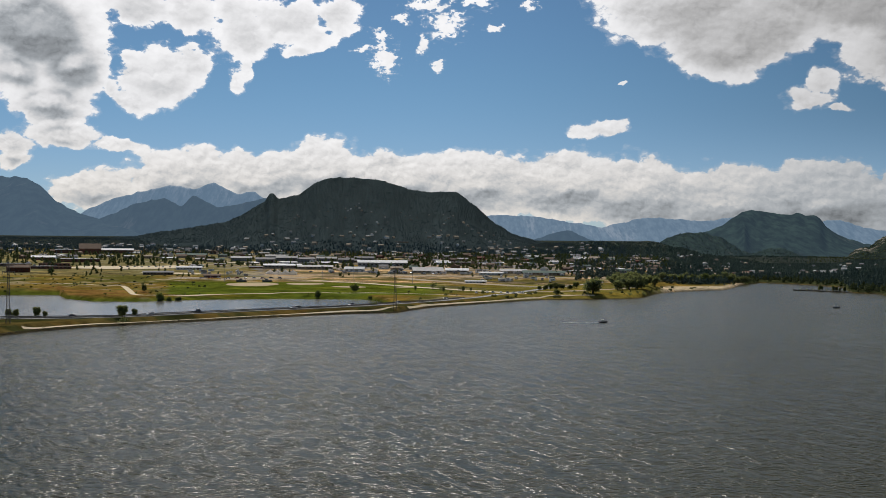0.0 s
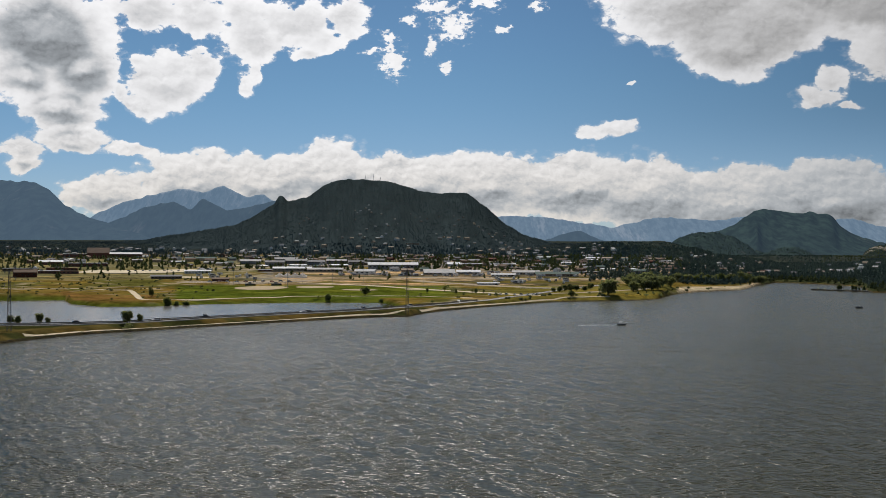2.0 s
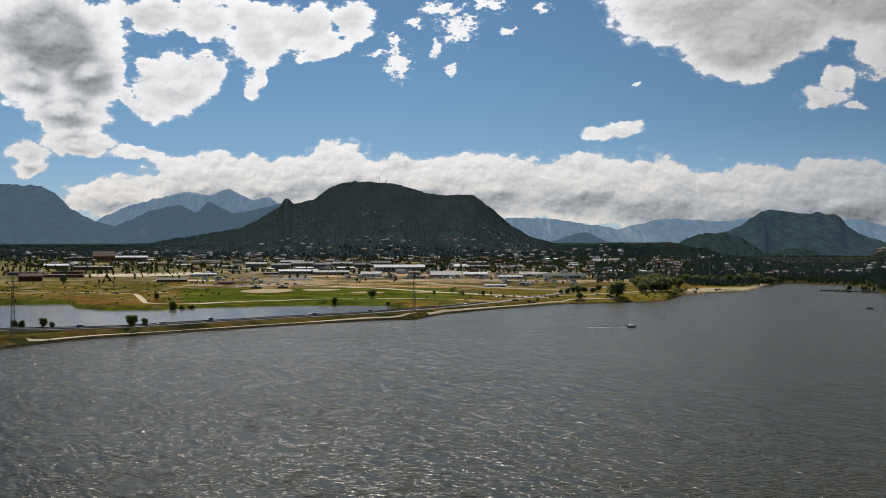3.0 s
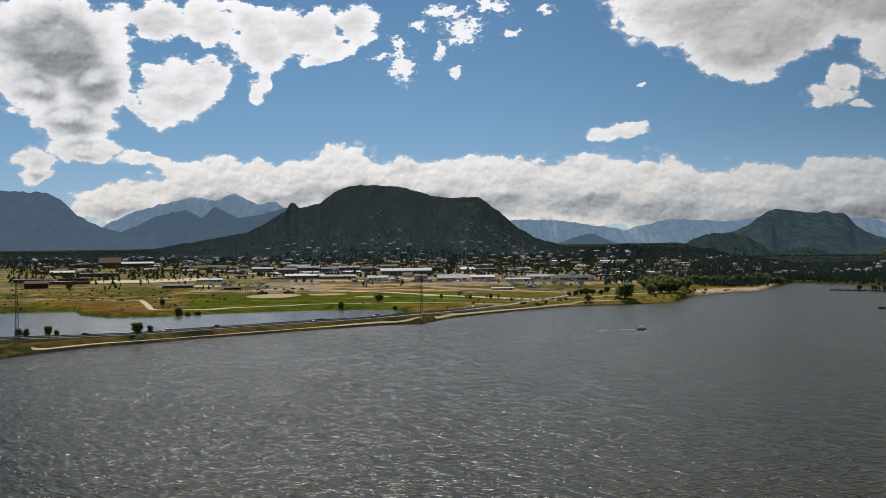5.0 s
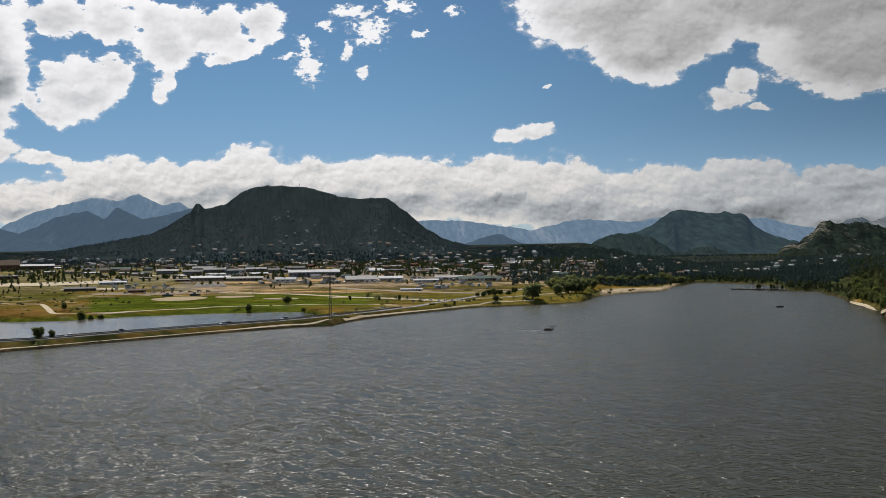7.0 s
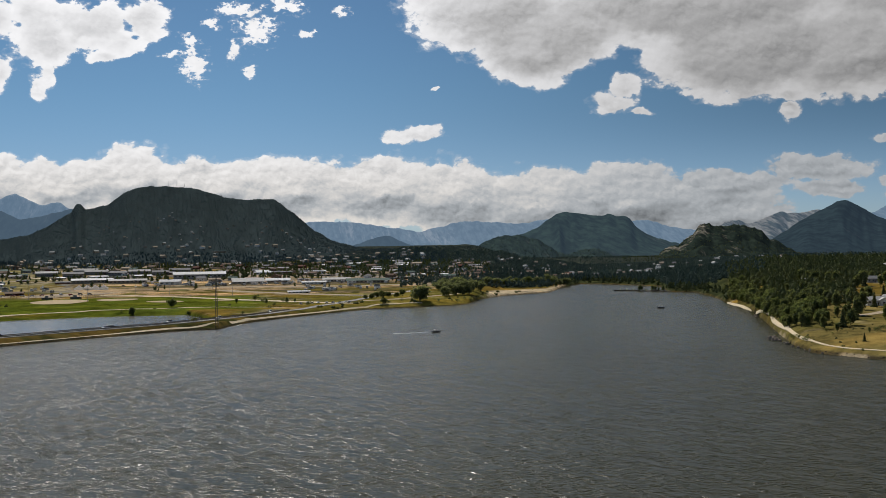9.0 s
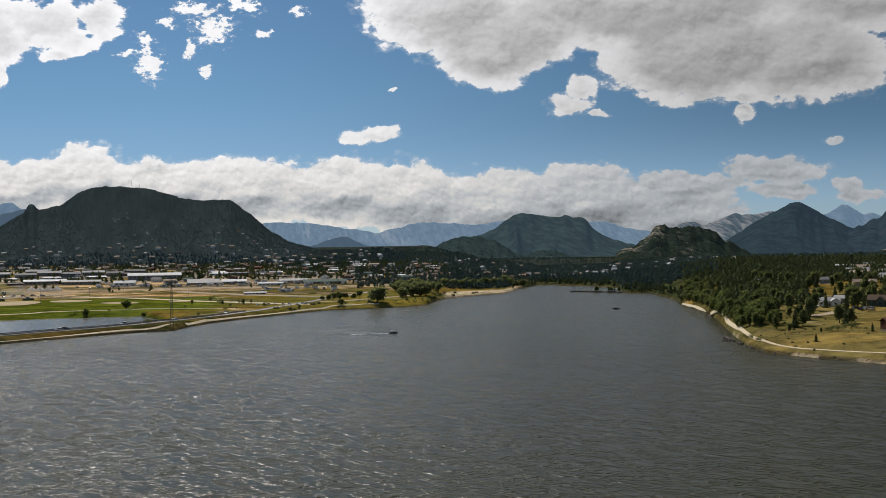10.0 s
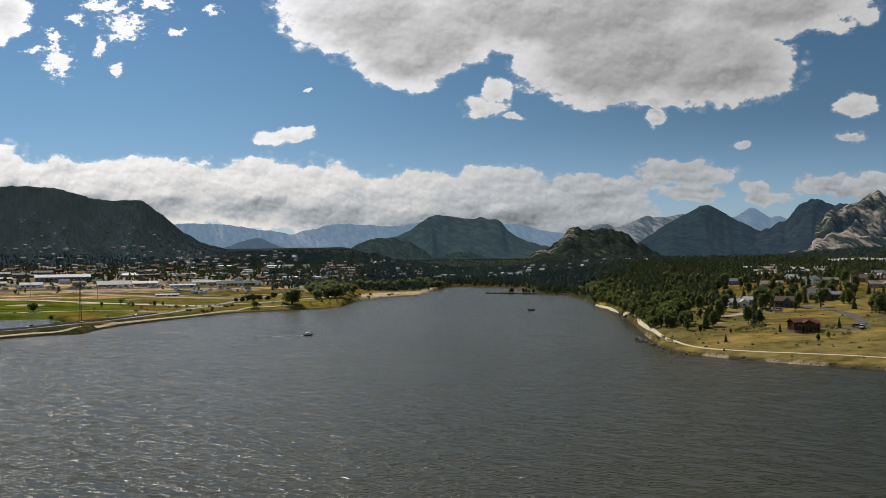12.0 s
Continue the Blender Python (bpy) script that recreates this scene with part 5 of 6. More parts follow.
# ---- east bank ----
def log_house(az, r, turn):
    """The two-storey log house with its deck over the lake."""
    ob = thing("log_house", "dark red log house with a red roof and a lake deck", "house", spot(az, r, 0.6), facing(az, turn))
    w, d, h, rise = 13.0, 9.0, 4.8, 1.7
    body = Shape()
    for k in range(12):                     # stacked logs
        z0 = 0.4 * k
        for y in (-d / 2, d / 2):
            body.tube((-w / 2 - 0.25, y, z0 + 0.2), (w / 2 + 0.25, y, z0 + 0.2), 0.22, 0.22, 6)
        for x in (-w / 2, w / 2):
            body.tube((x, -d / 2 - 0.25, z0 + 0.2), (x, d / 2 + 0.25, z0 + 0.2), 0.22, 0.22, 6)
    part("log_wall", body, W_LOG, ob)
    part("gable", gable_walls(w - 0.3, d - 0.3, h, rise), W_LOG, ob)
    part("roof", gable_roof(w, d, h, rise, 0.9, 0.3), R_RED, ob, "dull red metal roof")
    part("foundation", Shape().box(-w / 2 - 0.15, -d / 2 - 0.15, -2.2, w / 2 + 0.15, d / 2 + 0.15, 0.02), M_STONE, ob, "pale stone foundation")
    # cross wing with its own gable towards the lake
    wing = Shape().box(-1.5, -d / 2 - 2.6, -1.0, 3.9, -d / 2 + 0.1, 4.7)
    wing.add([(-1.5, -d / 2 - 2.6, 4.7), (3.9, -d / 2 - 2.6, 4.7), (1.2, -d / 2 - 2.6, 6.0)], [[0, 1, 2]])
    part("wing_wall", wing, W_LOG, ob)
    rr = gable_roof(6.4, 5.4, 4.7, 1.3, 0.6, 0.3)
    rr.v = [(1.2 - y, x - d / 2 + 0.2, z) for x, y, z in rr.v]
    part("wing_roof", rr, R_RED, ob)
    # low rear wing
    part("garage", Shape().box(w / 2, -1.0, -1.5, w / 2 + 5.5, d / 2 + 3, 3.6), W_LOG, ob)
    gr = gable_roof(5.5, 7.5, 3.6, 1.8, 0.6, 0.28)
    gr.v = [(x + w / 2 + 2.75, y + 3.2, z) for x, y, z in gr.v]
    part("garage_roof", gr, R_RED, ob)
    for x, z in ((-5.0, 1.2), (-3.2, 1.2), (5.2, 1.2), (-5.0, 3.1), (-3.2, 3.1), (5.2, 3.1)):
        part("window", Shape().box(x - 0.65, -d / 2 - 0.30, z, x + 0.65, -d / 2 - 0.2, z + 1.3), M_GLASS, ob)
    for x in (-0.5, 1.2, 2.9):
        part("window", Shape().box(x - 0.6, -d / 2 - 2.68, 2.9, x + 0.6, -d / 2 - 2.58, 4.5), M_GLASS, ob)
    part("door", Shape().box(0.6, -d / 2 - 2.68, 0.0, 1.8, -d / 2 - 2.58, 2.1), M_DOOR, ob)
    deck = part("deck", Shape().box(-w / 2, -d / 2 - 4.6, 2.55, w / 2 - 1, -d / 2 - 0.2, 2.75), W_BROWN, ob)
    for k in range(6):
        x = -w / 2 + 0.2 + (w - 1.4) * k / 5
        part("deck_post", Shape().box(x - 0.12, -d / 2 - 4.5, -1.6, x + 0.12, -d / 2 - 4.26, 2.55), W_BROWN, deck)
    part("deck_rail", Shape().box(-w / 2, -d / 2 - 4.6, 3.6, w / 2 - 1, -d / 2 - 4.48, 3.75), W_BROWN, deck)
    for k in range(24):
        x = -w / 2 + 0.1 + (w - 1.2) * k / 23
        part("baluster", Shape().box(x - 0.03, -d / 2 - 4.57, 2.75, x + 0.03, -d / 2 - 4.51, 3.6), W_BROWN, deck)
    ob.scale = (0.7, 0.7, 0.7)
    return ob


log_house(30.68, 541, 24)
house("house", "low house with a pale grey roof behind pines", spot(28.2, 672), facing(28.2, 15), 16, 9, 4.2, 2.2, W_WHITE, R_PALE, 1, 4, True, 6.0, BANK, porch=True)
house("house", "white-trimmed house with a grey roof", spot(28.9, 690), facing(28.9, -20), 13, 8, 4.0, 2.2, W_GREY, R_PALE, 1, 4, False, 0.0, BANK)
house("house", "tan house with a tan roof in the clearing", spot(30.1, 870), facing(30.1, 8), 22, 11, 4.2, 2.8, W_TAN, R_TAN, 1, 6, True, 8.0, BANK)
house("house", "white gabled house on the slope", spot(31.95, 905), facing(31.95, 62), 14, 11, 6.4, 3.4, W_WHITE, R_GREY, 2, 4, False, 0.0, BANK)
house("house", "grey wing beside the white house", spot(32.75, 912), facing(32.75, 4), 16, 9, 4.6, 2.4, W_BROWN, R_GREY, 1, 5, False, 0.0, BANK)
house("house", "grey-roofed house at the forest's edge", spot(31.3, 948), facing(31.3, -5), 20, 10, 4.0, 2.4, W_GREY, R_GREY, 1, 5, True, 0.0, BANK)
house("house", "large dark wooden house with a broad roof", spot(31.95, 728), facing(31.95, 10), 18, 12, 5.2, 3.8, W_BROWN, R_GREY, 2, 5, True, 8.0, BANK, porch=True)
house("house", "dark wooden house wing with a low roof", spot(32.85, 726), facing(32.85, -8), 13, 9, 4.4, 2.2, W_BROWN, R_GREY, 1, 4, False, 0.0, BANK)
house("house", "brown house of several gables", spot(34.2, 935), facing(34.2, 6), 26, 12, 4.6, 3.4, W_TAN, R_BROWN, 1, 7, True, 9.0, BANK)
house("house", "brown house with a long roof", spot(35.4, 930), facing(35.4, -6), 22, 11, 4.6, 3.0, W_TAN, R_BROWN, 1, 6, True, 7.0, BANK)
house("house", "tan house with a tan roof on the slope", spot(34.8, 850), facing(34.8, 12), 22, 11, 4.2, 3.0, W_TAN, R_TAN, 1, 6, True, 7.0, BANK)
house("house", "dark green house under tall pines", spot(30.35, 668), facing(30.35, -14), 14, 10, 4.8, 3.4, W_GREEN, R_BROWN, 1, 4, True, 6.0, BANK)
house("house", "small grey house among pines", spot(28.5, 915), facing(28.5, 8), 15, 9, 4.0, 2.6, W_GREY, R_GREY, 1, 4, False, 0.0, BANK)
house("house", "small pale house far up the bank", spot(25.6, 890), facing(25.6, 5), 14, 9, 4.2, 2.6, W_TAN, R_PALE, 1, 4, False, 0.0, BANK)
house("shed", "low pale shed beside the pines", spot(36.1, 600), facing(36.1), 8, 5, 2.6, 1.2, W_GREY, R_PALE, 1, 2, False, 0.0, BANK, "shed")

rng = random.Random(7)
P_BANK = "ponderosa pine on the grassy east bank"
BANK_TREES = [(27.25, 515, 4.2), (27.55, 541, 2.8), (25.67, 560, 7.6), (26.5, 564, 10.5), (26.85, 568, 10.0), (26.22, 549, 4.6), (28.7, 566, 9.5), (28.45, 575, 10.5), (28.95, 575, 9.0), (29.75, 541, 4.4), (31.28, 508, 3.8), (31.77, 516, 3.6), (32.35, 549, 5.6), (26.39, 608, 6.5), (26.75, 600, 9.5), (27.1, 592, 11.0), (27.3, 612, 12.0), (27.6, 640, 11.0), (25.9, 640, 8), (26.1, 690, 9), (29.3, 655, 11.0), (29.7, 648, 9.5)]
BANK_TREES += [(30.0, 690, 10.0), (31.0, 690, 9.5), (31.3, 700, 9.0), (30.7, 640, 6.0), (33.2, 680, 11.0), (33.3, 650, 9.0), (32.95, 690, 10.0), (27.9, 690, 11.0), (28.6, 715, 10.0), (29.2, 720, 11.0), (34.3, 622, 13.0), (34.7, 628, 14.0), (35.1, 620, 13.0), (35.5, 630, 13.5), (34.5, 640, 13.0), (35.9, 625, 11.0), (34.05, 632, 11.0), (36.4, 640, 12), (30.3, 730, 9), (33.6, 760, 9), (34.2, 780, 9)]
for k, (a, r, h) in enumerate(BANK_TREES):
    tree("pine" if k % 3 else "spruce", a, r, h * 0.85, P_BANK if k % 3 else "dark spruce on the grassy east bank", k, "pine_tree" if k % 3 else "spruce_tree", "trees on the east bank", 0.9 if k % 3 else 1.15)
for k, (a, r, h) in enumerate(((28.0, 545, 3.0), (28.3, 548, 3.2), (28.6, 550, 3.4), (28.9, 553, 3.2), (27.8, 543, 2.6), (29.1, 557, 3.6), (31.75, 544, 2.6), (32.05, 543, 2.4), (32.4, 523, 1.9), (32.7, 526, 2.2), (32.0, 521, 1.6), (30.3, 495, 1.6), (30.75, 498, 1.4),
                               (31.6, 530, 1.5), (29.5, 545, 1.8), (25.75, 552, 1.8), (26.0, 540, 1.4), (24.8, 531, 3.0), (24.55, 544, 2.6), (24.3, 552, 2.4), (33.4, 545, 2.0), (33.0, 462, 1.3), (30.0, 470, 1.2), (34.4, 560, 1.8))):
    tree("dark_bush", a, r, h, "low juniper shrub in the gold grass", k, "juniper_shrub", "shrubs on the east bank", category="shrub")
for k in range(190):                        # the grove between trail and meadow
    t = rng.random()
    a = 22.1 + 3.3 * t + rng.uniform(-0.25, 0.9)
    lo = float(table(a, SHORE)) + 22
    r = max(lo, 560) + abs(rng.gauss(0, 90))
    if a > 24.9 and r < 575:
        continue
    leafy = rng.random() < 0.25
    tree("leafy" if leafy else "pine", a, r, rng.uniform(5, 8.8), "green leafy tree in the lakeside grove" if leafy else "dark pine in the lakeside grove", k,
         "grove_tree", "trees of the lakeside grove", rng.uniform(0.85, 1.15))
for k in range(110):                        # loose pines between the houses
    a, r = rng.uniform(25.2, 37.5), rng.uniform(610, 960)
    p = spot(a, r)
    if (29.6 < a < 34 and r < 660) or any((p.xy - q).length < d + 4 for q, d in taken) or (30 < a < 36 and 740 < r < 900 and rng.random() < 0.6) or (25.2 < a < 26.2 and r < 640):
        continue
    tree("pine" if k % 4 else "spruce", a, r, rng.uniform(6, 11.5), "dark pine between the houses of the bank", k, "pine_tree", "trees on the east bank", rng.uniform(0.85, 1.1))


# ---- woods ----
def woods(name, label, spots, mat, lo, hi, seed, slim=0.24):
    """Many small conifers as one object: each is two uneven stacked cones."""
    r = np.random.RandomState(seed)
    P = np.array(spots, dtype=float)
    n, m = len(P), 6
    h = r.uniform(lo, hi, n)
    verts, faces = [], []
    ang = np.linspace(0, 2 * np.pi, m + 1)[:-1]
    base = 0
    for z0, z1, rad in ((0.08, 0.62, slim), (0.34, 0.84, slim * 0.74), (0.6, 1.02, slim * 0.45)):
        a = ang[None, :] + r.uniform(0, 6.28, (n, 1))
        R = rad * h[:, None] * r.uniform(0.6, 1.3, (n, m))
        ring = np.stack([P[:, None, 0] + R * np.cos(a), P[:, None, 1] + R * np.sin(a), P[:, None, 2] + h[:, None] * (z0 + r.uniform(-0.05, 0.05, (n, m)))], -1)
        lean = r.uniform(-0.03, 0.03, (n, 2)) * h[:, None]
        tip = np.stack([P[:, 0] + lean[:, 0], P[:, 1] + lean[:, 1], P[:, 2] + h * z1], -1)[:, None]
        verts.append(np.concatenate([ring, tip], 1).reshape(-1, 3))
        i = base + np.arange(n)[:, None] * (m + 1)
        k = np.arange(m)[None, :]
        faces.append(np.stack([i + k, i + (k + 1) % m, np.broadcast_to(i + m, (n, m))], -1).reshape(-1, 3))
        base += n * (m + 1)
    ob = new(name, mesh_of(name, np.concatenate(verts), np.concatenate(faces), mat))
    tagged(ob, label, "woods", kind="stuff")


def round_trees(name, label, spots, mat, lo, hi, seed):
    """Many leafy trees and bushy pines as one object: each is a few uneven tufts, one over another."""
    rg = random.Random(seed)
    s = Shape()
    for x, y, z in spots:
        h = rg.uniform(lo, hi)
        w = h * rg.uniform(0.26, 0.42)
        for k in range(5):
            t = k / 4
            q = w * (1 - 0.55 * t)
            s.clump((x + rg.uniform(-0.6, 0.6) * q, y + rg.uniform(-0.6, 0.6) * q, z + h * (0.25 + 0.6 * t)), q, q, h * 0.24, rg)
    tagged(new(name, s.mesh(name, mat)), label, "woods", kind="stuff")


rs = np.random.RandomState(5)


def sow(n, a0, a1, r0, r1, keep=None, lift=True):
    out = []
    for a, r in zip(rs.uniform(a0, a1, n), np.sqrt(rs.uniform(r0 * r0, r1 * r1, n))):
        if keep is None or keep(a, r):
            p = top_at(a, r) if lift else spot(a, r)
            if r > 2350 or not any(abs(p.x - q.x) < d and abs(p.y - q.y) < d for q, d in taken):
                out.append((p.x, p.y, p.z - 0.3))
    return out


def patchy(a, r):
    x, y = r * math.sin(radians(a)), r * math.cos(radians(a))
    v = float(fbm(np.array([x / 90]), np.array([y / 90]), 4, 17)[0])
    return v > 0.34 or rs.rand() < 0.4


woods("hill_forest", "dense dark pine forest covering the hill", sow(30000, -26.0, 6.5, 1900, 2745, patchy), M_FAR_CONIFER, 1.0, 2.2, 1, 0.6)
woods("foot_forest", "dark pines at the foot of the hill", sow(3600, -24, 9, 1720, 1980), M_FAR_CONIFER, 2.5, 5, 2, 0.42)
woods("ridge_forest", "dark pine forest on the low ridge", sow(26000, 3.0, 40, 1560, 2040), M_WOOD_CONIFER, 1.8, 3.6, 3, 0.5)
woods("knob_forest", "pines among the granite knobs", sow(1300, 17.5, 27.5, 2040, 2640, patchy), M_CONIFER, 1.5, 3.5, 11, 0.5)
woods("spur_forest", "scattered pines on the rocky spur", sow(2600, 8.5, 18, 2040, 3020, patchy), M_WOOD_CONIFER, 1.5, 3.5, 12, 0.5)
def behind_shore(lo, hi=9999):
    return lambda a, r: lo < r - float(table(a, SHORE)) < hi


woods("valley_forest", "dark pines behind the far shore", sow(2200, 10.5, 24, 1240, 1620, behind_shore(60)), M_WOOD_CONIFER, 3.5, 7, 4, 0.34)
round_trees("valley_trees", "dark round trees behind the far shore", sow(1800, 6.5, 24, 1180, 1620, behind_shore(80)), M_WOOD_CONIFER, 4, 8, 41)
woods("bank_forest", "pine forest on the upper east bank", sow(2800, 22.3, 40, 950, 1600), M_CONIFER, 3.5, 7.5, 5, 0.30)
round_trees("bank_trees", "bushy pines of the upper east bank", sow(3000, 22.3, 40, 930, 1600), M_CONIFER, 4, 8, 42)
round_trees("bank_thicket", "bushy pines between grove and upper forest", sow(520, 21.9, 27.5, 680, 980, behind_shore(30)), M_CONIFER, 4, 8, 43)
woods("town_pines", "scattered dark pines among the town's buildings", sow(1500, -21.5, 11, 1390, 1780, lambda a, r: rs.rand() < (0.35 if a < -7 else 0.8)), M_CONIFER, 3, 7, 7, 0.36)
round_trees("town_trees", "dark shade trees among the town's buildings", sow(2600, -21.5, 11, 1380, 1790, lambda a, r: patchy(a, r) and rs.rand() < (0.4 if a < -7 else 0.9)), M_LEAF, 3, 7, 44)
round_trees("fair_trees", "few dark trees about the fairground", sow(80, -19, 8, 1180, 1400, lambda a, r: rs.rand() < 0.6), M_LEAF, 3, 6, 45)
round_trees("far_shore_brush", "dark brush along the far shore", sow(1300, 13.9, 22.3, 940, 1560, behind_shore(3, 80)), M_CONIFER, 3, 7, 46)


def shrubs(name, label, spots, seed, lo=0.5, hi=1.5):
    rg = random.Random(seed)
    s = Shape()
    for p in spots:
        k = rg.uniform(lo, hi)
        for _ in range(3):
            s.clump((p[0] + rg.uniform(-k, k), p[1] + rg.uniform(-k, k), p[2] + 0.3 + 0.4 * k), k, k, k * 0.8, rg)
    tagged(new(name, s.mesh(name, M_CONIFER)), label, "shrubs", kind="stuff")


shrubs("meadow_shrubs", "small dark shrubs dotting the dry meadow", sow(170, -22, -11.5, 880, 1230, lambda a, r: r > float(table(a, POND)) + 10 and patchy(a, r), False), 3, 0.35, 1.1)
shrubs("causeway_shrubs", "low weeds along the causeway bank", sow(200, -21, 4, 530, 860, lambda a, r: 1 < r - float(table(a, SHORE)) < 9, False), 4, 0.25, 0.7)
shrubs("east_shrubs", "low shrubs in the gold grass", sow(80, 24.5, 37, 470, 640, lambda a, r: r > float(table(a, SHORE)) + 6, False), 5, 0.2, 0.6)
shrubs("shore_shrubs", "low brush along the sandy shore", sow(240, 2, 15, 830, 1260, lambda a, r: 4 < r - float(table(a, SHORE)) < 45, False), 6, 0.5, 1.6)


# ---- stones ----
def boulder(az, r, size, label, seed, up=-0.2):
    rg = random.Random(seed)
    s = Shape()
    rings = []
    for t in (-0.5, -0.15, 0.2, 0.45, 0.6):
        rad = math.sqrt(max(0.05, 1 - (t / 0.65) ** 2)) * size * 0.6
        rings.append([(rad * rg.uniform(0.75, 1.2) * math.cos(a), rad * rg.uniform(0.75, 1.2) * math.sin(a) * 0.8, size * (t + rg.uniform(-0.06, 0.06))) for a in np.linspace(0, 2 * math.pi, 9)[:-1]])
    s.loft(rings)
    ob = new("boulder", s.mesh("boulder", M_STONE))
    p = spot(az, r)
    ob.matrix_world = Matrix.Translation((p.x, p.y, max(p.z, 0.0) + up)) @ pose(0, 0, 0, 0, 0, rg.uniform(0, 360))
    tagged(ob, label, "boulder", "boulders on the point")


for k, (a, r, s) in enumerate(((23.38, 572, 3.2), (23.5, 570, 2.6), (23.62, 566, 2.6), (23.45, 564, 1.6), (23.75, 562, 2.0), (23.9, 552, 1.4), (24.02, 545, 2.0), (24.22, 533, 1.2), (24.45, 527, 1.5), (24.7, 514, 1.0), (23.56, 578, 2.4), (23.3, 577, 1.6),
                               (23.1, 748, 2.4), (23.05, 760, 2.0), (24.9, 509, 1.4), (25.4, 499, 1.2))):
    boulder(a, r, s, "pale granite boulder at the water's edge", k)


M_RIPRAP = material("brown_stone", (0.085, 0.07, 0.05), 0.95, vary=0.45, scale=0.9)


def riprap(name, label, a0, a1, n, s0, s1, seed, lo=0.3, hi=0.9):
    rg = random.Random(seed)
    s = Shape()
    for _ in range(n):
        a = rg.uniform(a0, a1)
        p = spot(a, float(table(a, SHORE)) + rg.uniform(s0, s1))
        k = rg.uniform(lo, hi)
        s.clump((p.x, p.y, max(p.z, -0.1) + 0.1), k, k, k * 0.7, rg)
    tagged(new(name, s.mesh(name, M_RIPRAP)), label, "stones", kind="stuff")


riprap("causeway_stones", "stones along the causeway's edge", -22, 6, 1300, -1.5, 2.5, 1, 0.12, 0.45)
riprap("east_stones", "stones along the east bank", 21.9, 37, 170, -1.5, 2.0, 2, 0.15, 0.45)


# ---- islet ----
def make_islet():
    rg = random.Random(3)
    s = Shape()
    n = 26
    top, low = [], []
    for k in range(n):
        t = k / (n - 1)
        a, r = 16.9 + 3.2 * t, 1226 - 42 * t
        w = (2.5 + 5.5 * t) * rg.uniform(0.7, 1.2) * (0.35 if k in (0,) else 1)
        z = 0.8 + 0.5 * rg.random()
        for sgn in (-1, 1):
            x, y = (r + sgn * w) * math.sin(radians(a)), (r + sgn * w) * math.cos(radians(a))
            low.append((x, y, -1.0))
            x, y = (r + sgn * w * 0.5) * math.sin(radians(a)), (r + sgn * w * 0.5) * math.cos(radians(a))
            top.append((x, y, z))
    N = 2 * n
    f = []
    for k in range(n - 1):
        a, b = 2 * k, 2 * k + 2
        f += [[N + a, N + a + 1, N + b + 1, N + b], [a, N + a, N + b, b], [N + a + 1, a + 1, b + 1, N + b + 1]]
    f += [[0, 1, N + 1, N], [N - 2, 2 * N - 2, 2 * N - 1, N - 1]]
    s.add(low + top, f)
    tagged(new("islet", s.mesh("islet", M_DARK_SOIL)), "narrow dark earth spit in the lake", "islet", kind="structure")


M_DARK_SOIL = material("dark_soil", (0.07, 0.06, 0.04), 0.95, vary=0.4, scale=0.2)
make_islet()


def islet_tree(az, r, h, seed, kind="pine"):
    ob = tree(kind, az, r, h, "dark tree on the narrow spit", seed, "spit_tree")
    ob.location.z = 0.7


for k, (a, r, h) in enumerate(((18.1, 1209, 6.5), (18.2, 1208, 5.0), (18.72, 1201, 6.0), (18.85, 1200, 5.0), (19.2, 1195, 5.5), (19.0, 1198, 3.5))):
    islet_tree(a, r, h, k)
for k, a in enumerate((17.2, 17.5, 17.8, 18.4, 19.4, 19.6)):
    ob = tree("dark_bush", a, 1226 - 42 * (a - 16.9) / 3.2, 1.8, "low dark brush on the narrow spit", k, "spit_shrub", category="shrub")
    ob.location.z = 0.8


# ---- masts, poles, rails ----
def lattice_mast(az, r, h, foot, label):
    ob = thing("lattice_mast", label, "transmission mast", spot(az, r, -0.2), facing(az, 12))
    tip = foot * 0.28
    cs = [(-1, -1), (1, -1), (1, 1), (-1, 1)]

    def corner(c, t):
        k = foot / 2 + (tip / 2 - foot / 2) * t
        return (c[0] * k, c[1] * k, h * t)
    for c in cs:
        part("leg", Shape().tube(corner(c, 0), corner(c, 1), 0.08, 0.05, 5), M_STEEL, ob)
    n = 11
    for side in range(4):
        a, b = cs[side], cs[(side + 1) % 4]
        for k in range(n):
            t0, t1 = k / n, (k + 1) / n
            part("diagonal_brace", Shape().tube(corner(a, t0), corner(b, t1), 0.03, 0.03, 4), M_STEEL, ob)
            part("diagonal_brace", Shape().tube(corner(b, t0), corner(a, t1), 0.03, 0.03, 4), M_STEEL, ob)
            part("cross_brace", Shape().tube(corner(a, t1), corner(b, t1), 0.03, 0.03, 4), M_STEEL, ob)
    for k, (t, L) in enumerate(((0.99, 2.2), (0.89, 2.8), (0.79, 2.2))):
        arm = part("crossarm", Shape().box(-L, -0.12, h * t - 0.12, L, 0.12, h * t + 0.12), M_STEEL, ob)
        for x in (-L + 0.15, L - 0.15):
            part("insulator", Shape().tube((x, 0, h * t - 1.1), (x, 0, h * t - 0.1), 0.09, 0.09, 6), M_GALV, arm)
    return ob


lattice_mast(-2.35, 704, 29.0, 1.7, "tall steel lattice power mast on the causeway's point")
lattice_mast(-20.62, 565, 27.0, 1.8, "steel lattice power mast at the causeway's bend")


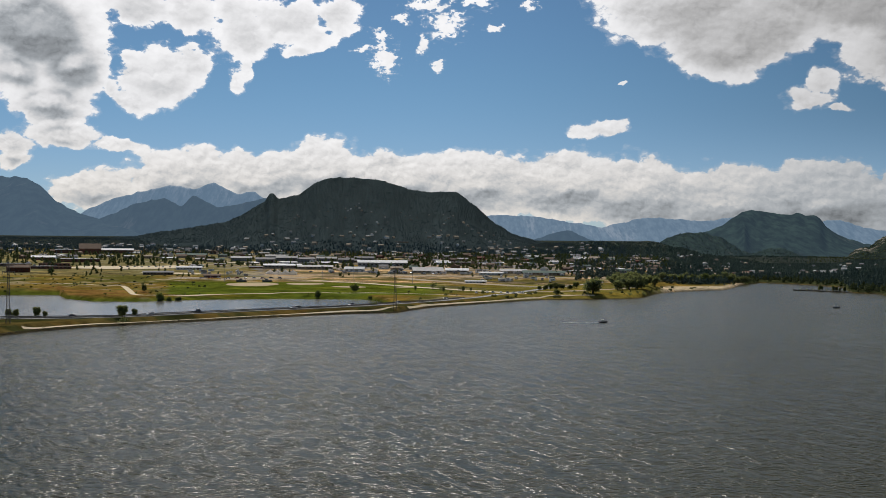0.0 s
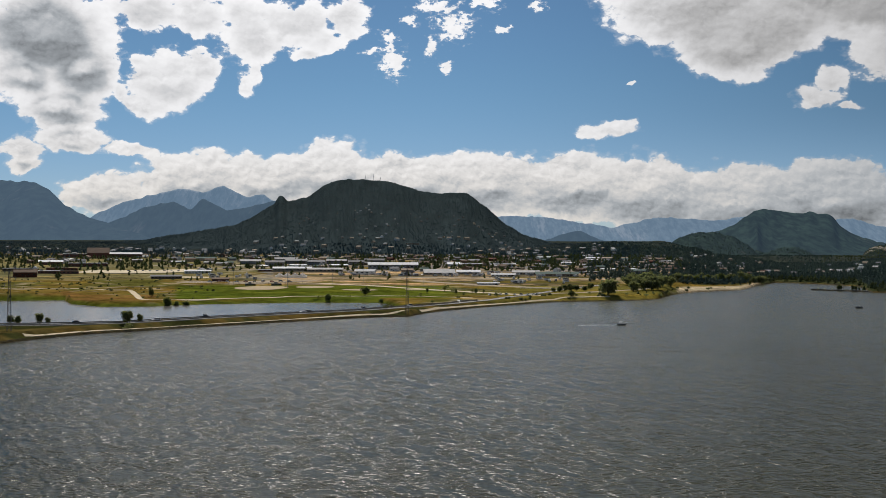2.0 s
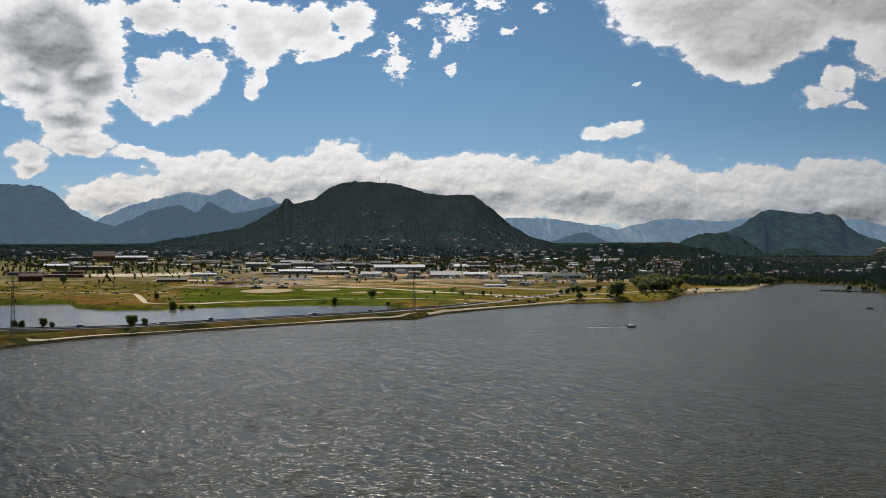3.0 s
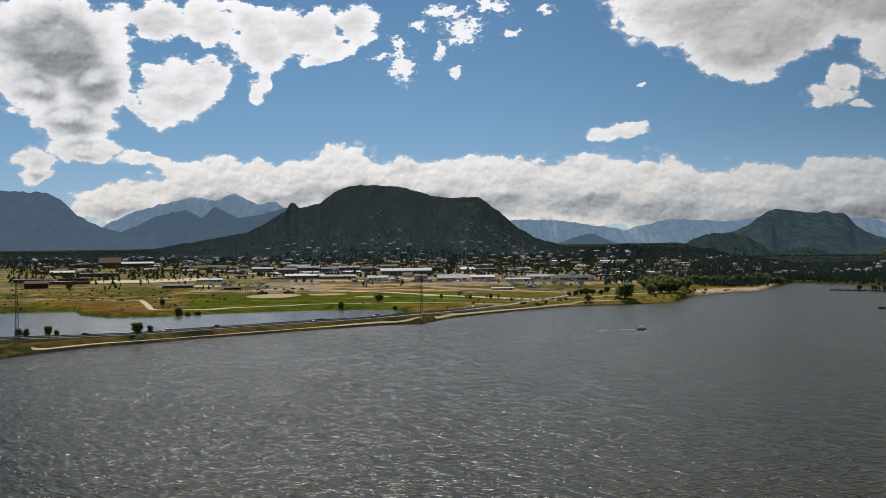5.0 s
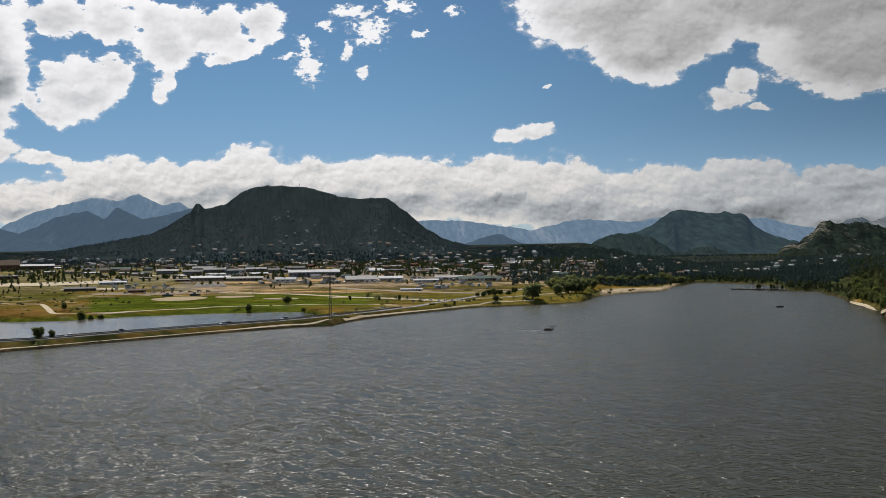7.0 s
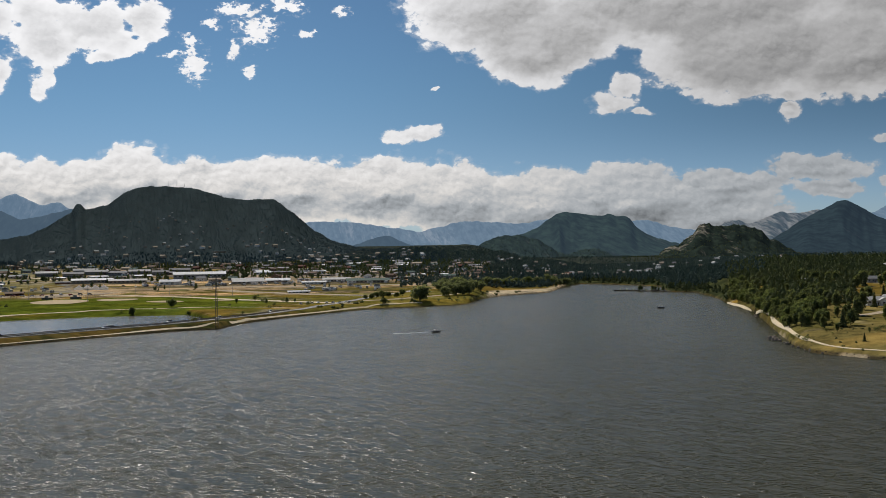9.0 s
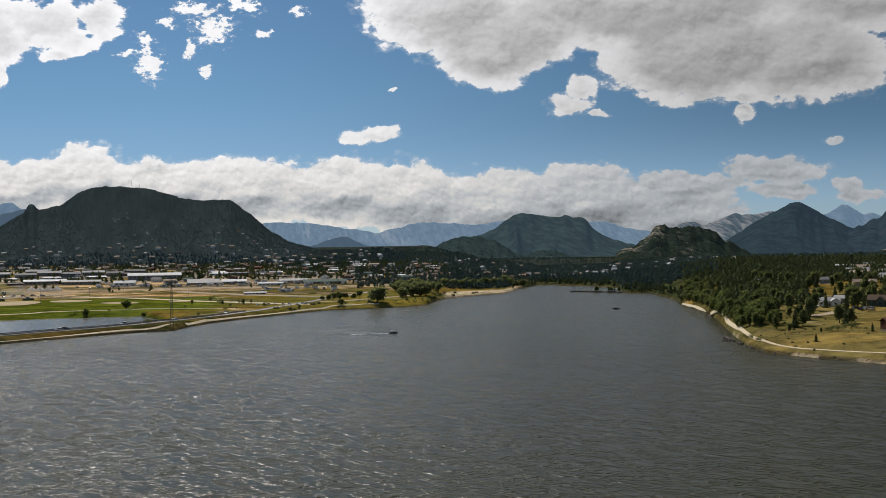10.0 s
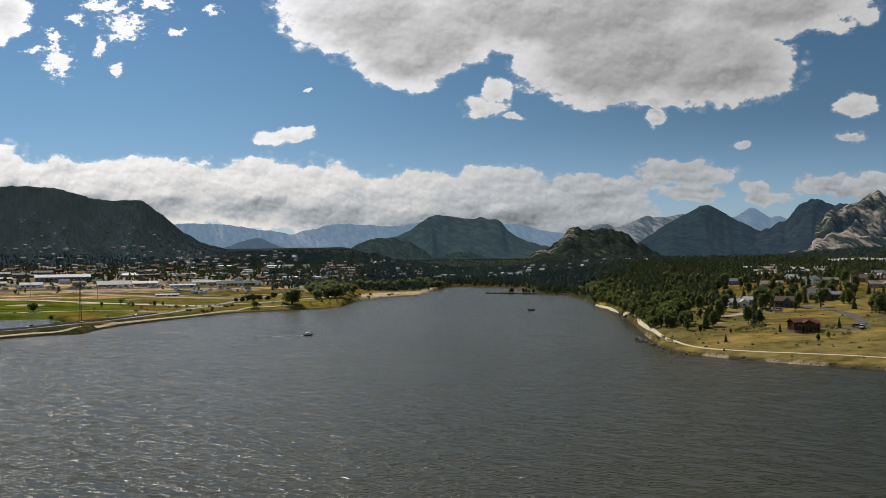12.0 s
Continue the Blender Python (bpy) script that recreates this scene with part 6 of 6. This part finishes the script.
def light_pole(az, r, h):
    ob = thing("field_light", "tall floodlight pole beside a ball field", "floodlight", spot(az, r, -0.1), facing(az), "floodlights of the ball fields")
    part("pole", Shape().tube((0, 0, 0), (0, 0, h), 0.16, 0.09, 8), M_GALV, ob)
    bracket = part("bracket", Shape().box(-1.3, -0.1, h - 0.4, 1.3, 0.1, h - 0.2), M_GALV, ob)
    for x in (-1.0, -0.35, 0.35, 1.0):
        part("lamp", Shape().box(x - 0.22, -0.4, h - 0.25, x + 0.22, 0.05, h + 0.2, 0.05), M_GALV, bracket)


for q in ((-8.12, 1045, 15), (-5.96, 1123, 14), (-4.43, 1129, 14), (-10.7, 1100, 14), (-1.5, 1080, 12)):
    light_pole(*q)


def guard_rail(side, step):
    ob = thing("guard_rail", "dark steel guard rail along the highway", "guard rail", spot(-10.6, float(table(-10.6, ROAD)) + side), 0, "guard rails of the highway")
    o = Vector(ob.location)
    rail = Shape()
    pts = []
    for a in np.arange(-25, 1.2, step):
        r = float(table(a, ROAD)) + side
        p = spot(float(a), r - math.copysign(1.0, side))
        pts.append(Vector((r * math.sin(radians(a)), r * math.cos(radians(a)), p.z)) - o)
    up, deep = Vector((0, 0, 1)), Vector((0, 0.12, 0))
    for a, b in zip(pts, pts[1:]):
        lo, hi = up * 0.45, up * 0.95
        rail.add([a + lo, b + lo, b + hi, a + hi, a + lo + deep, b + lo + deep, b + hi + deep, a + hi + deep],
                 [[0, 1, 2, 3], [7, 6, 5, 4], [3, 2, 6, 7], [4, 5, 1, 0]])
    part("rail", rail, M_STEEL, ob)
    me = Shape().box(-0.09, -0.09, -0.9, 0.09, 0.09, 0.95).mesh("post", M_STEEL)
    for q in pts:
        part("post", me, None, ob).location = q + Vector((0, 0.05, 0))


guard_rail(5.6, 0.3)
guard_rail(-5.4, 0.3)


def arena_fence(pts, label, mat, h=1.5):
    """Pipe fence panels between posts, following a line of plan points."""
    line = []
    for (a0, r0), (a1, r1) in zip(pts, pts[1:]):
        p, q = spot(a0, r0), spot(a1, r1)
        n = max(1, int((q - p).length / 5))
        line += [(a0 + (a1 - a0) * k / n, r0 + (r1 - r0) * k / n) for k in range(n)]
    line.append(pts[-1])
    P = [spot(a, r) for a, r in line]
    ob = thing("arena_fence", label, "fence", P[0], 0, "fences of the fairground")
    o = P[0].copy()
    me = Shape().box(-0.07, -0.07, -0.3, 0.07, 0.07, h).mesh("post", mat)
    for p in P:
        part("post", me, None, ob).location = p - o
    for z in (0.55, 1.0, 1.42):
        s = Shape()
        for p, q in zip(P, P[1:]):
            s.tube(p - o + Vector((0, 0, z * h / 1.5)), q - o + Vector((0, 0, z * h / 1.5)), 0.06, 0.06, 4)
        part("rail", s, mat, ob)


arena_fence([(-2.6, 1200), (0.5, 1150), (3.4, 1090), (6.4, 1075)], "dark pipe fence round the show ring", M_STEEL)
arena_fence([(-2.2, 1265), (1.0, 1245), (4.4, 1240), (6.8, 1255)], "dark pipe fence behind the show ring", M_STEEL)
arena_fence([(-6.2, 1150), (-3.6, 1095), (-0.6, 1022), (2.2, 970)], "dark rail fence between field and track", M_STEEL)
arena_fence([(-12.8, 1120), (-10.4, 1108), (-8.2, 1112), (-6.4, 1140)], "dark outfield fence of the ball diamond", M_STEEL, 2.4)
arena_fence([(-20.8, 1236), (-18.6, 1225), (-16.6, 1232), (-15.2, 1215)], "brown rail fence along the meadow", W_BROWN)
arena_fence([(3.2, 1030), (4.6, 1020), (5.6, 1040)], "white rail fence by the shore lane", M_PAINT)


def trailer(az, r, turn, wall, colour):
    ob = thing("horse_trailer", colour + " horse trailer parked on the fairground", "trailer", spot(az, r, 0.05), facing(az, turn), "trailers on the fairground")
    prof = [(-3.0, 0.5), (-3.0, 2.4), (-2.8, 2.6), (2.6, 2.6), (3.1, 2.0), (3.1, 0.5)]
    part("body", Shape().loft([[(x, -1.1, z) for x, z in prof], [(x, 1.1, z) for x, z in prof]]), wall, ob)
    part("hitch", Shape().box(3.0, -0.1, 0.45, 4.4, 0.1, 0.6), M_STEEL, ob)
    part("window", Shape().box(-1.8, -1.14, 1.6, 1.6, -1.08, 2.1), M_GLASS, ob)
    for x in (-0.6, 0.3):
        for y in (-1.1, 1.1):
            part("wheel", TRAILER_WHEEL, None, ob).location = (x, y, 0.36)


M_TYRE = material("tyre_rubber", (0.03, 0.03, 0.03), 0.9, vary=0.2)
TRAILER_WHEEL = Shape().tube((0, -0.12, 0), (0, 0.12, 0), 0.36, 0.36, 10).mesh("wheel", M_TYRE)
rng = random.Random(23)
for k in range(104):
    if k < 40 or k > 75:
        az, r = rng.uniform(-6.0, 7.2), rng.uniform(1262, 1345)
    elif k < 54:
        az, r = rng.uniform(-12.8, -8.8), rng.uniform(1180, 1300)
    else:
        az, r = rng.uniform(1.5, 5.5), rng.uniform(1130, 1215)
    if any((spot(az, r).xy - q).length < d for q, d in taken):
        continue
    trailer(az, r, rng.choice((0, 15, 90, 70)) + rng.uniform(-9, 9), W_WHITE if k % 4 else M_GALV, "white" if k % 4 else "silver")


def radio_mast(az, r, h):
    ob = thing("radio_mast", "slender radio mast on the hill's top", "radio mast", top_at(az, r), 0, "radio masts on the hill")
    part("pole", Shape().tube((0, 0, -0.5), (0, 0, h), 0.35, 0.2, 6), R_WHITE, ob)
    part("antenna_drum", Shape().tube((0, -0.7, h * 0.7), (0, 0.3, h * 0.7), 0.8, 0.8, 10), R_WHITE, ob)


for q in ((-4.35, 2690, 13), (-3.95, 2690, 16), (-3.6, 2690, 11)):
    radio_mast(*q)

# ---- vehicles ----
PAINTS = [material("car_paint", c, 0.3, vary=0.05, spec=0.5) for c in ((0.70, 0.70, 0.70), (0.03, 0.03, 0.035), (0.30, 0.31, 0.33), (0.28, 0.03, 0.03), (0.05, 0.08, 0.18), (0.55, 0.52, 0.45))]


CAR_RIM = Shape().tube((0, -0.14, 0), (0, 0.14, 0), 0.2, 0.2, 8).mesh("rim", M_GALV)


def car(paint, label, at, turn, kind="car", group=""):
    ob = thing(kind, label, "car", at, turn, group)
    L, W = (4.6, 1.8) if kind == "car" else (5.6, 2.0)
    b = Shape()
    prof = [(-L / 2, 0.45), (-L / 2, 0.9), (-L / 2 + 0.3, 1.0), (L / 2 - 1.2, 0.98), (L / 2 - 0.1, 0.8), (L / 2, 0.45)]
    b.loft([[(x, -W / 2, z) for x, z in prof], [(x, W / 2, z) for x, z in prof]])
    part("body", b, paint, ob)
    c = Shape()
    if kind == "car":
        c.loft([[(x, s * W / 2 * k, z) for x, z, k in ((-L / 2 + 0.3, 1.0, 0.95), (-L / 2 + 0.8, 1.5, 0.8), (0.5, 1.52, 0.8), (1.2, 1.0, 0.95))] for s in (-1, 1)])
    else:
        c.loft([[(x, s * W / 2 * k, z) for x, z, k in ((-0.2, 1.0, 0.95), (0.0, 1.75, 0.85), (1.2, 1.75, 0.85), (1.8, 1.0, 0.95))] for s in (-1, 1)])
    part("cabin", c, M_GLASS, ob, "dark glazed cabin")
    part("roof", Shape().box(-L / 2 + 0.8 if kind == "car" else 0.0, -W * 0.4, 1.5 if kind == "car" else 1.74, 0.5 if kind == "car" else 1.2, W * 0.4, 1.56 if kind == "car" else 1.82), paint, ob)
    wheel = Shape().tube((0, -0.12, 0), (0, 0.12, 0), 0.36, 0.36, 12).mesh("wheel", M_TYRE)
    for x in (-L * 0.3, L * 0.3):
        for y in (-W / 2 + 0.05, W / 2 - 0.05):
            tyre = part("wheel", wheel, None, ob)
            tyre.location = (x, y, 0.36)
            part("rim", CAR_RIM, None, tyre)
    return ob


def road_at(az, lane):
    a0, a1 = az - 0.3, az + 0.3
    p = spot(az, float(table(az, ROAD)) + lane)
    q0 = Vector((float(table(a0, ROAD)) * math.sin(radians(a0)), float(table(a0, ROAD)) * math.cos(radians(a0)), 0))
    q1 = Vector((float(table(a1, ROAD)) * math.sin(radians(a1)), float(table(a1, ROAD)) * math.cos(radians(a1)), 0))
    d = q1 - q0
    return p + Vector((0, 0, 0.3)), math.degrees(math.atan2(d.y, d.x))


for k, (a, lane, flip) in enumerate(((-17.75, 2.5, 0), (-14.2, -2.5, 180), (-12.0, 2.5, 0), (-7.35, -2.5, 180), (-7.1, 2.5, 0), (-4.5, 2.5, 0), (-2.2, -2.5, 180), (0.2, 2.5, 0))):
    p, turn = road_at(a, lane)
    colour = ("black", "white", "black", "white", "black", "grey", "white", "tan")[k]
    car(PAINTS[(1, 0, 1, 0, 1, 2, 0, 5)[k]], colour + (" pickup truck" if k % 3 == 2 else " car") + " on the causeway highway", p, turn + flip, "pickup_truck" if k % 3 == 2 else "car", "cars on the highway")
rng = random.Random(11)
COLOURS = ("white", "black", "grey", "red", "blue", "tan")


def parked(az, r, turn, where):
    k = rng.choice((0, 0, 0, 1, 2, 2, 3, 4, 5))
    car(PAINTS[k], f"{COLOURS[k]} car parked {where}", spot(az, r, 0.15), facing(az, turn), "car", "parked cars")


for k in range(9):
    parked(1.7 + 0.3 * k + rng.uniform(-0.12, 0.12), 922 + 5 * k % 9, 80 + rng.uniform(-8, 8), "beside the lakeside track")
for k in range(9):
    parked(-15.6 + 0.33 * k, 1368, 75 + rng.uniform(-8, 8), "on the school car park")
for k in range(10):
    parked(-11.8 + 0.42 * k, 1150 + rng.uniform(-8, 8), rng.uniform(0, 180), "behind the ball fields")
for k in range(14):
    parked(-6.5 + 0.55 * k, 1285 + rng.uniform(-14, 14), rng.uniform(0, 180), "on the fairground")
for a, r in ((29.35, 640), (29.55, 634), (29.75, 640), (30.0, 636), (33.1, 549), (33.3, 545)):
    parked(a, r, rng.uniform(0, 90), "on the drive among pines")

# ---- boats ----
M_HULL = material("dark_hull", (0.05, 0.05, 0.06), 0.35, vary=0.1)
M_FOAM = material("wake_foam", (0.75, 0.77, 0.78), 0.7, vary=0.15, scale=0.8, bump=0.1)


def motor_boat(az, r, turn):
    ob = thing("motor_boat", "small dark motor boat running across the lake", "boat", Vector((r * math.sin(radians(az)), r * math.cos(radians(az)), 0.05)), turn)
    rings = []
    for x, w, zb, zt in ((-3.0, 1.0, -0.2, 0.75), (-1.5, 1.1, -0.25, 0.75), (0.5, 1.1, -0.2, 0.85), (2.0, 0.8, 0.0, 1.0), (3.2, 0.08, 0.5, 1.2)):
        rings.append([(x, -w, zt), (x, -w * 0.7, zb), (x, w * 0.7, zb), (x, w, zt)])
    part("hull", Shape().loft(rings), M_HULL, ob)
    part("windscreen", Shape().add([(0.3, -0.8, 0.8), (0.3, 0.8, 0.8), (0.0, 0.7, 1.5), (0.0, -0.7, 1.5), (0.36, -0.8, 0.8), (0.36, 0.8, 0.8), (0.06, 0.7, 1.5), (0.06, -0.7, 1.5)],
                                   [[3, 2, 1, 0], [4, 5, 6, 7], [2, 3, 7, 6], [0, 4, 7, 3], [1, 2, 6, 5]]), M_GLASS, ob)
    part("seat", Shape().box(-1.4, -0.7, 0.5, -0.8, 0.7, 1.25, 0.05), M_HULL, ob)
    part("outboard_motor", Shape().box(-3.6, -0.25, -0.2, -3.0, 0.25, 1.3, 0.06), M_TYRE, ob)
    for y in (-0.9, 0.9):
        part("canopy_post", Shape().tube((-1.6, y, 0.7), (-1.6, y, 2.1), 0.03, 0.03, 5), M_GALV, ob)
        part("canopy_post", Shape().tube((0.2, y, 0.7), (0.2, y, 2.1), 0.03, 0.03, 5), M_GALV, ob)
    part("canopy", Shape().box(-1.9, -1.0, 2.1, 0.5, 1.0, 2.18), M_CANVAS, ob, "pale sun canopy")
    ob.scale = (0.75, 0.75, 0.75)
    # foam it leaves behind
    rg = random.Random(2)
    s = Shape()
    for k in range(120):
        t = rg.random() ** 1.4
        s.clump((-3.2 - 20 * t, rg.uniform(-0.35, 0.35) * (1 + 2.0 * t), 0.0), 0.9 * (1 - 0.6 * t), 0.5 * (1 - 0.5 * t), 0.26 * (1 - 0.7 * t), rg)
    w = new("wake", s.mesh("wake", M_FOAM))
    w.matrix_world = ob.matrix_world.copy()
    tagged(w, "thin white foam behind the motor boat", "wake", kind="stuff")


motor_boat(7.95, 634, 6)


def pontoon(az, r):
    ob = thing("pontoon_boat", "dark pontoon boat lying on the lake", "boat", Vector((r * math.sin(radians(az)), r * math.cos(radians(az)), 0.0)), facing(az, 4))
    for y in (-0.9, 0.9):
        part("float", Shape().tube((-3, y, 0.15), (3, y, 0.15), 0.38, 0.38, 10), M_GALV, ob)
    part("deck", Shape().box(-3, -1.25, 0.5, 3, 1.25, 0.65), M_HULL, ob)
    part("railing", Shape().box(-2.9, -1.22, 0.65, 2.9, -1.16, 1.4), M_HULL, ob)
    part("railing", Shape().box(-2.9, 1.16, 0.65, 2.9, 1.22, 1.4), M_HULL, ob)
    for x in (-2.0, 1.2):
        for y in (-1.0, 1.0):
            part("canopy_post", Shape().tube((x, y, 0.65), (x, y, 2.3), 0.035, 0.035, 5), M_GALV, ob)
    part("canopy", Shape().box(-2.3, -1.15, 2.3, 1.5, 1.15, 2.4), M_HULL, ob)
    ob.scale = (0.8, 0.8, 0.65)


pontoon(18.85, 863)
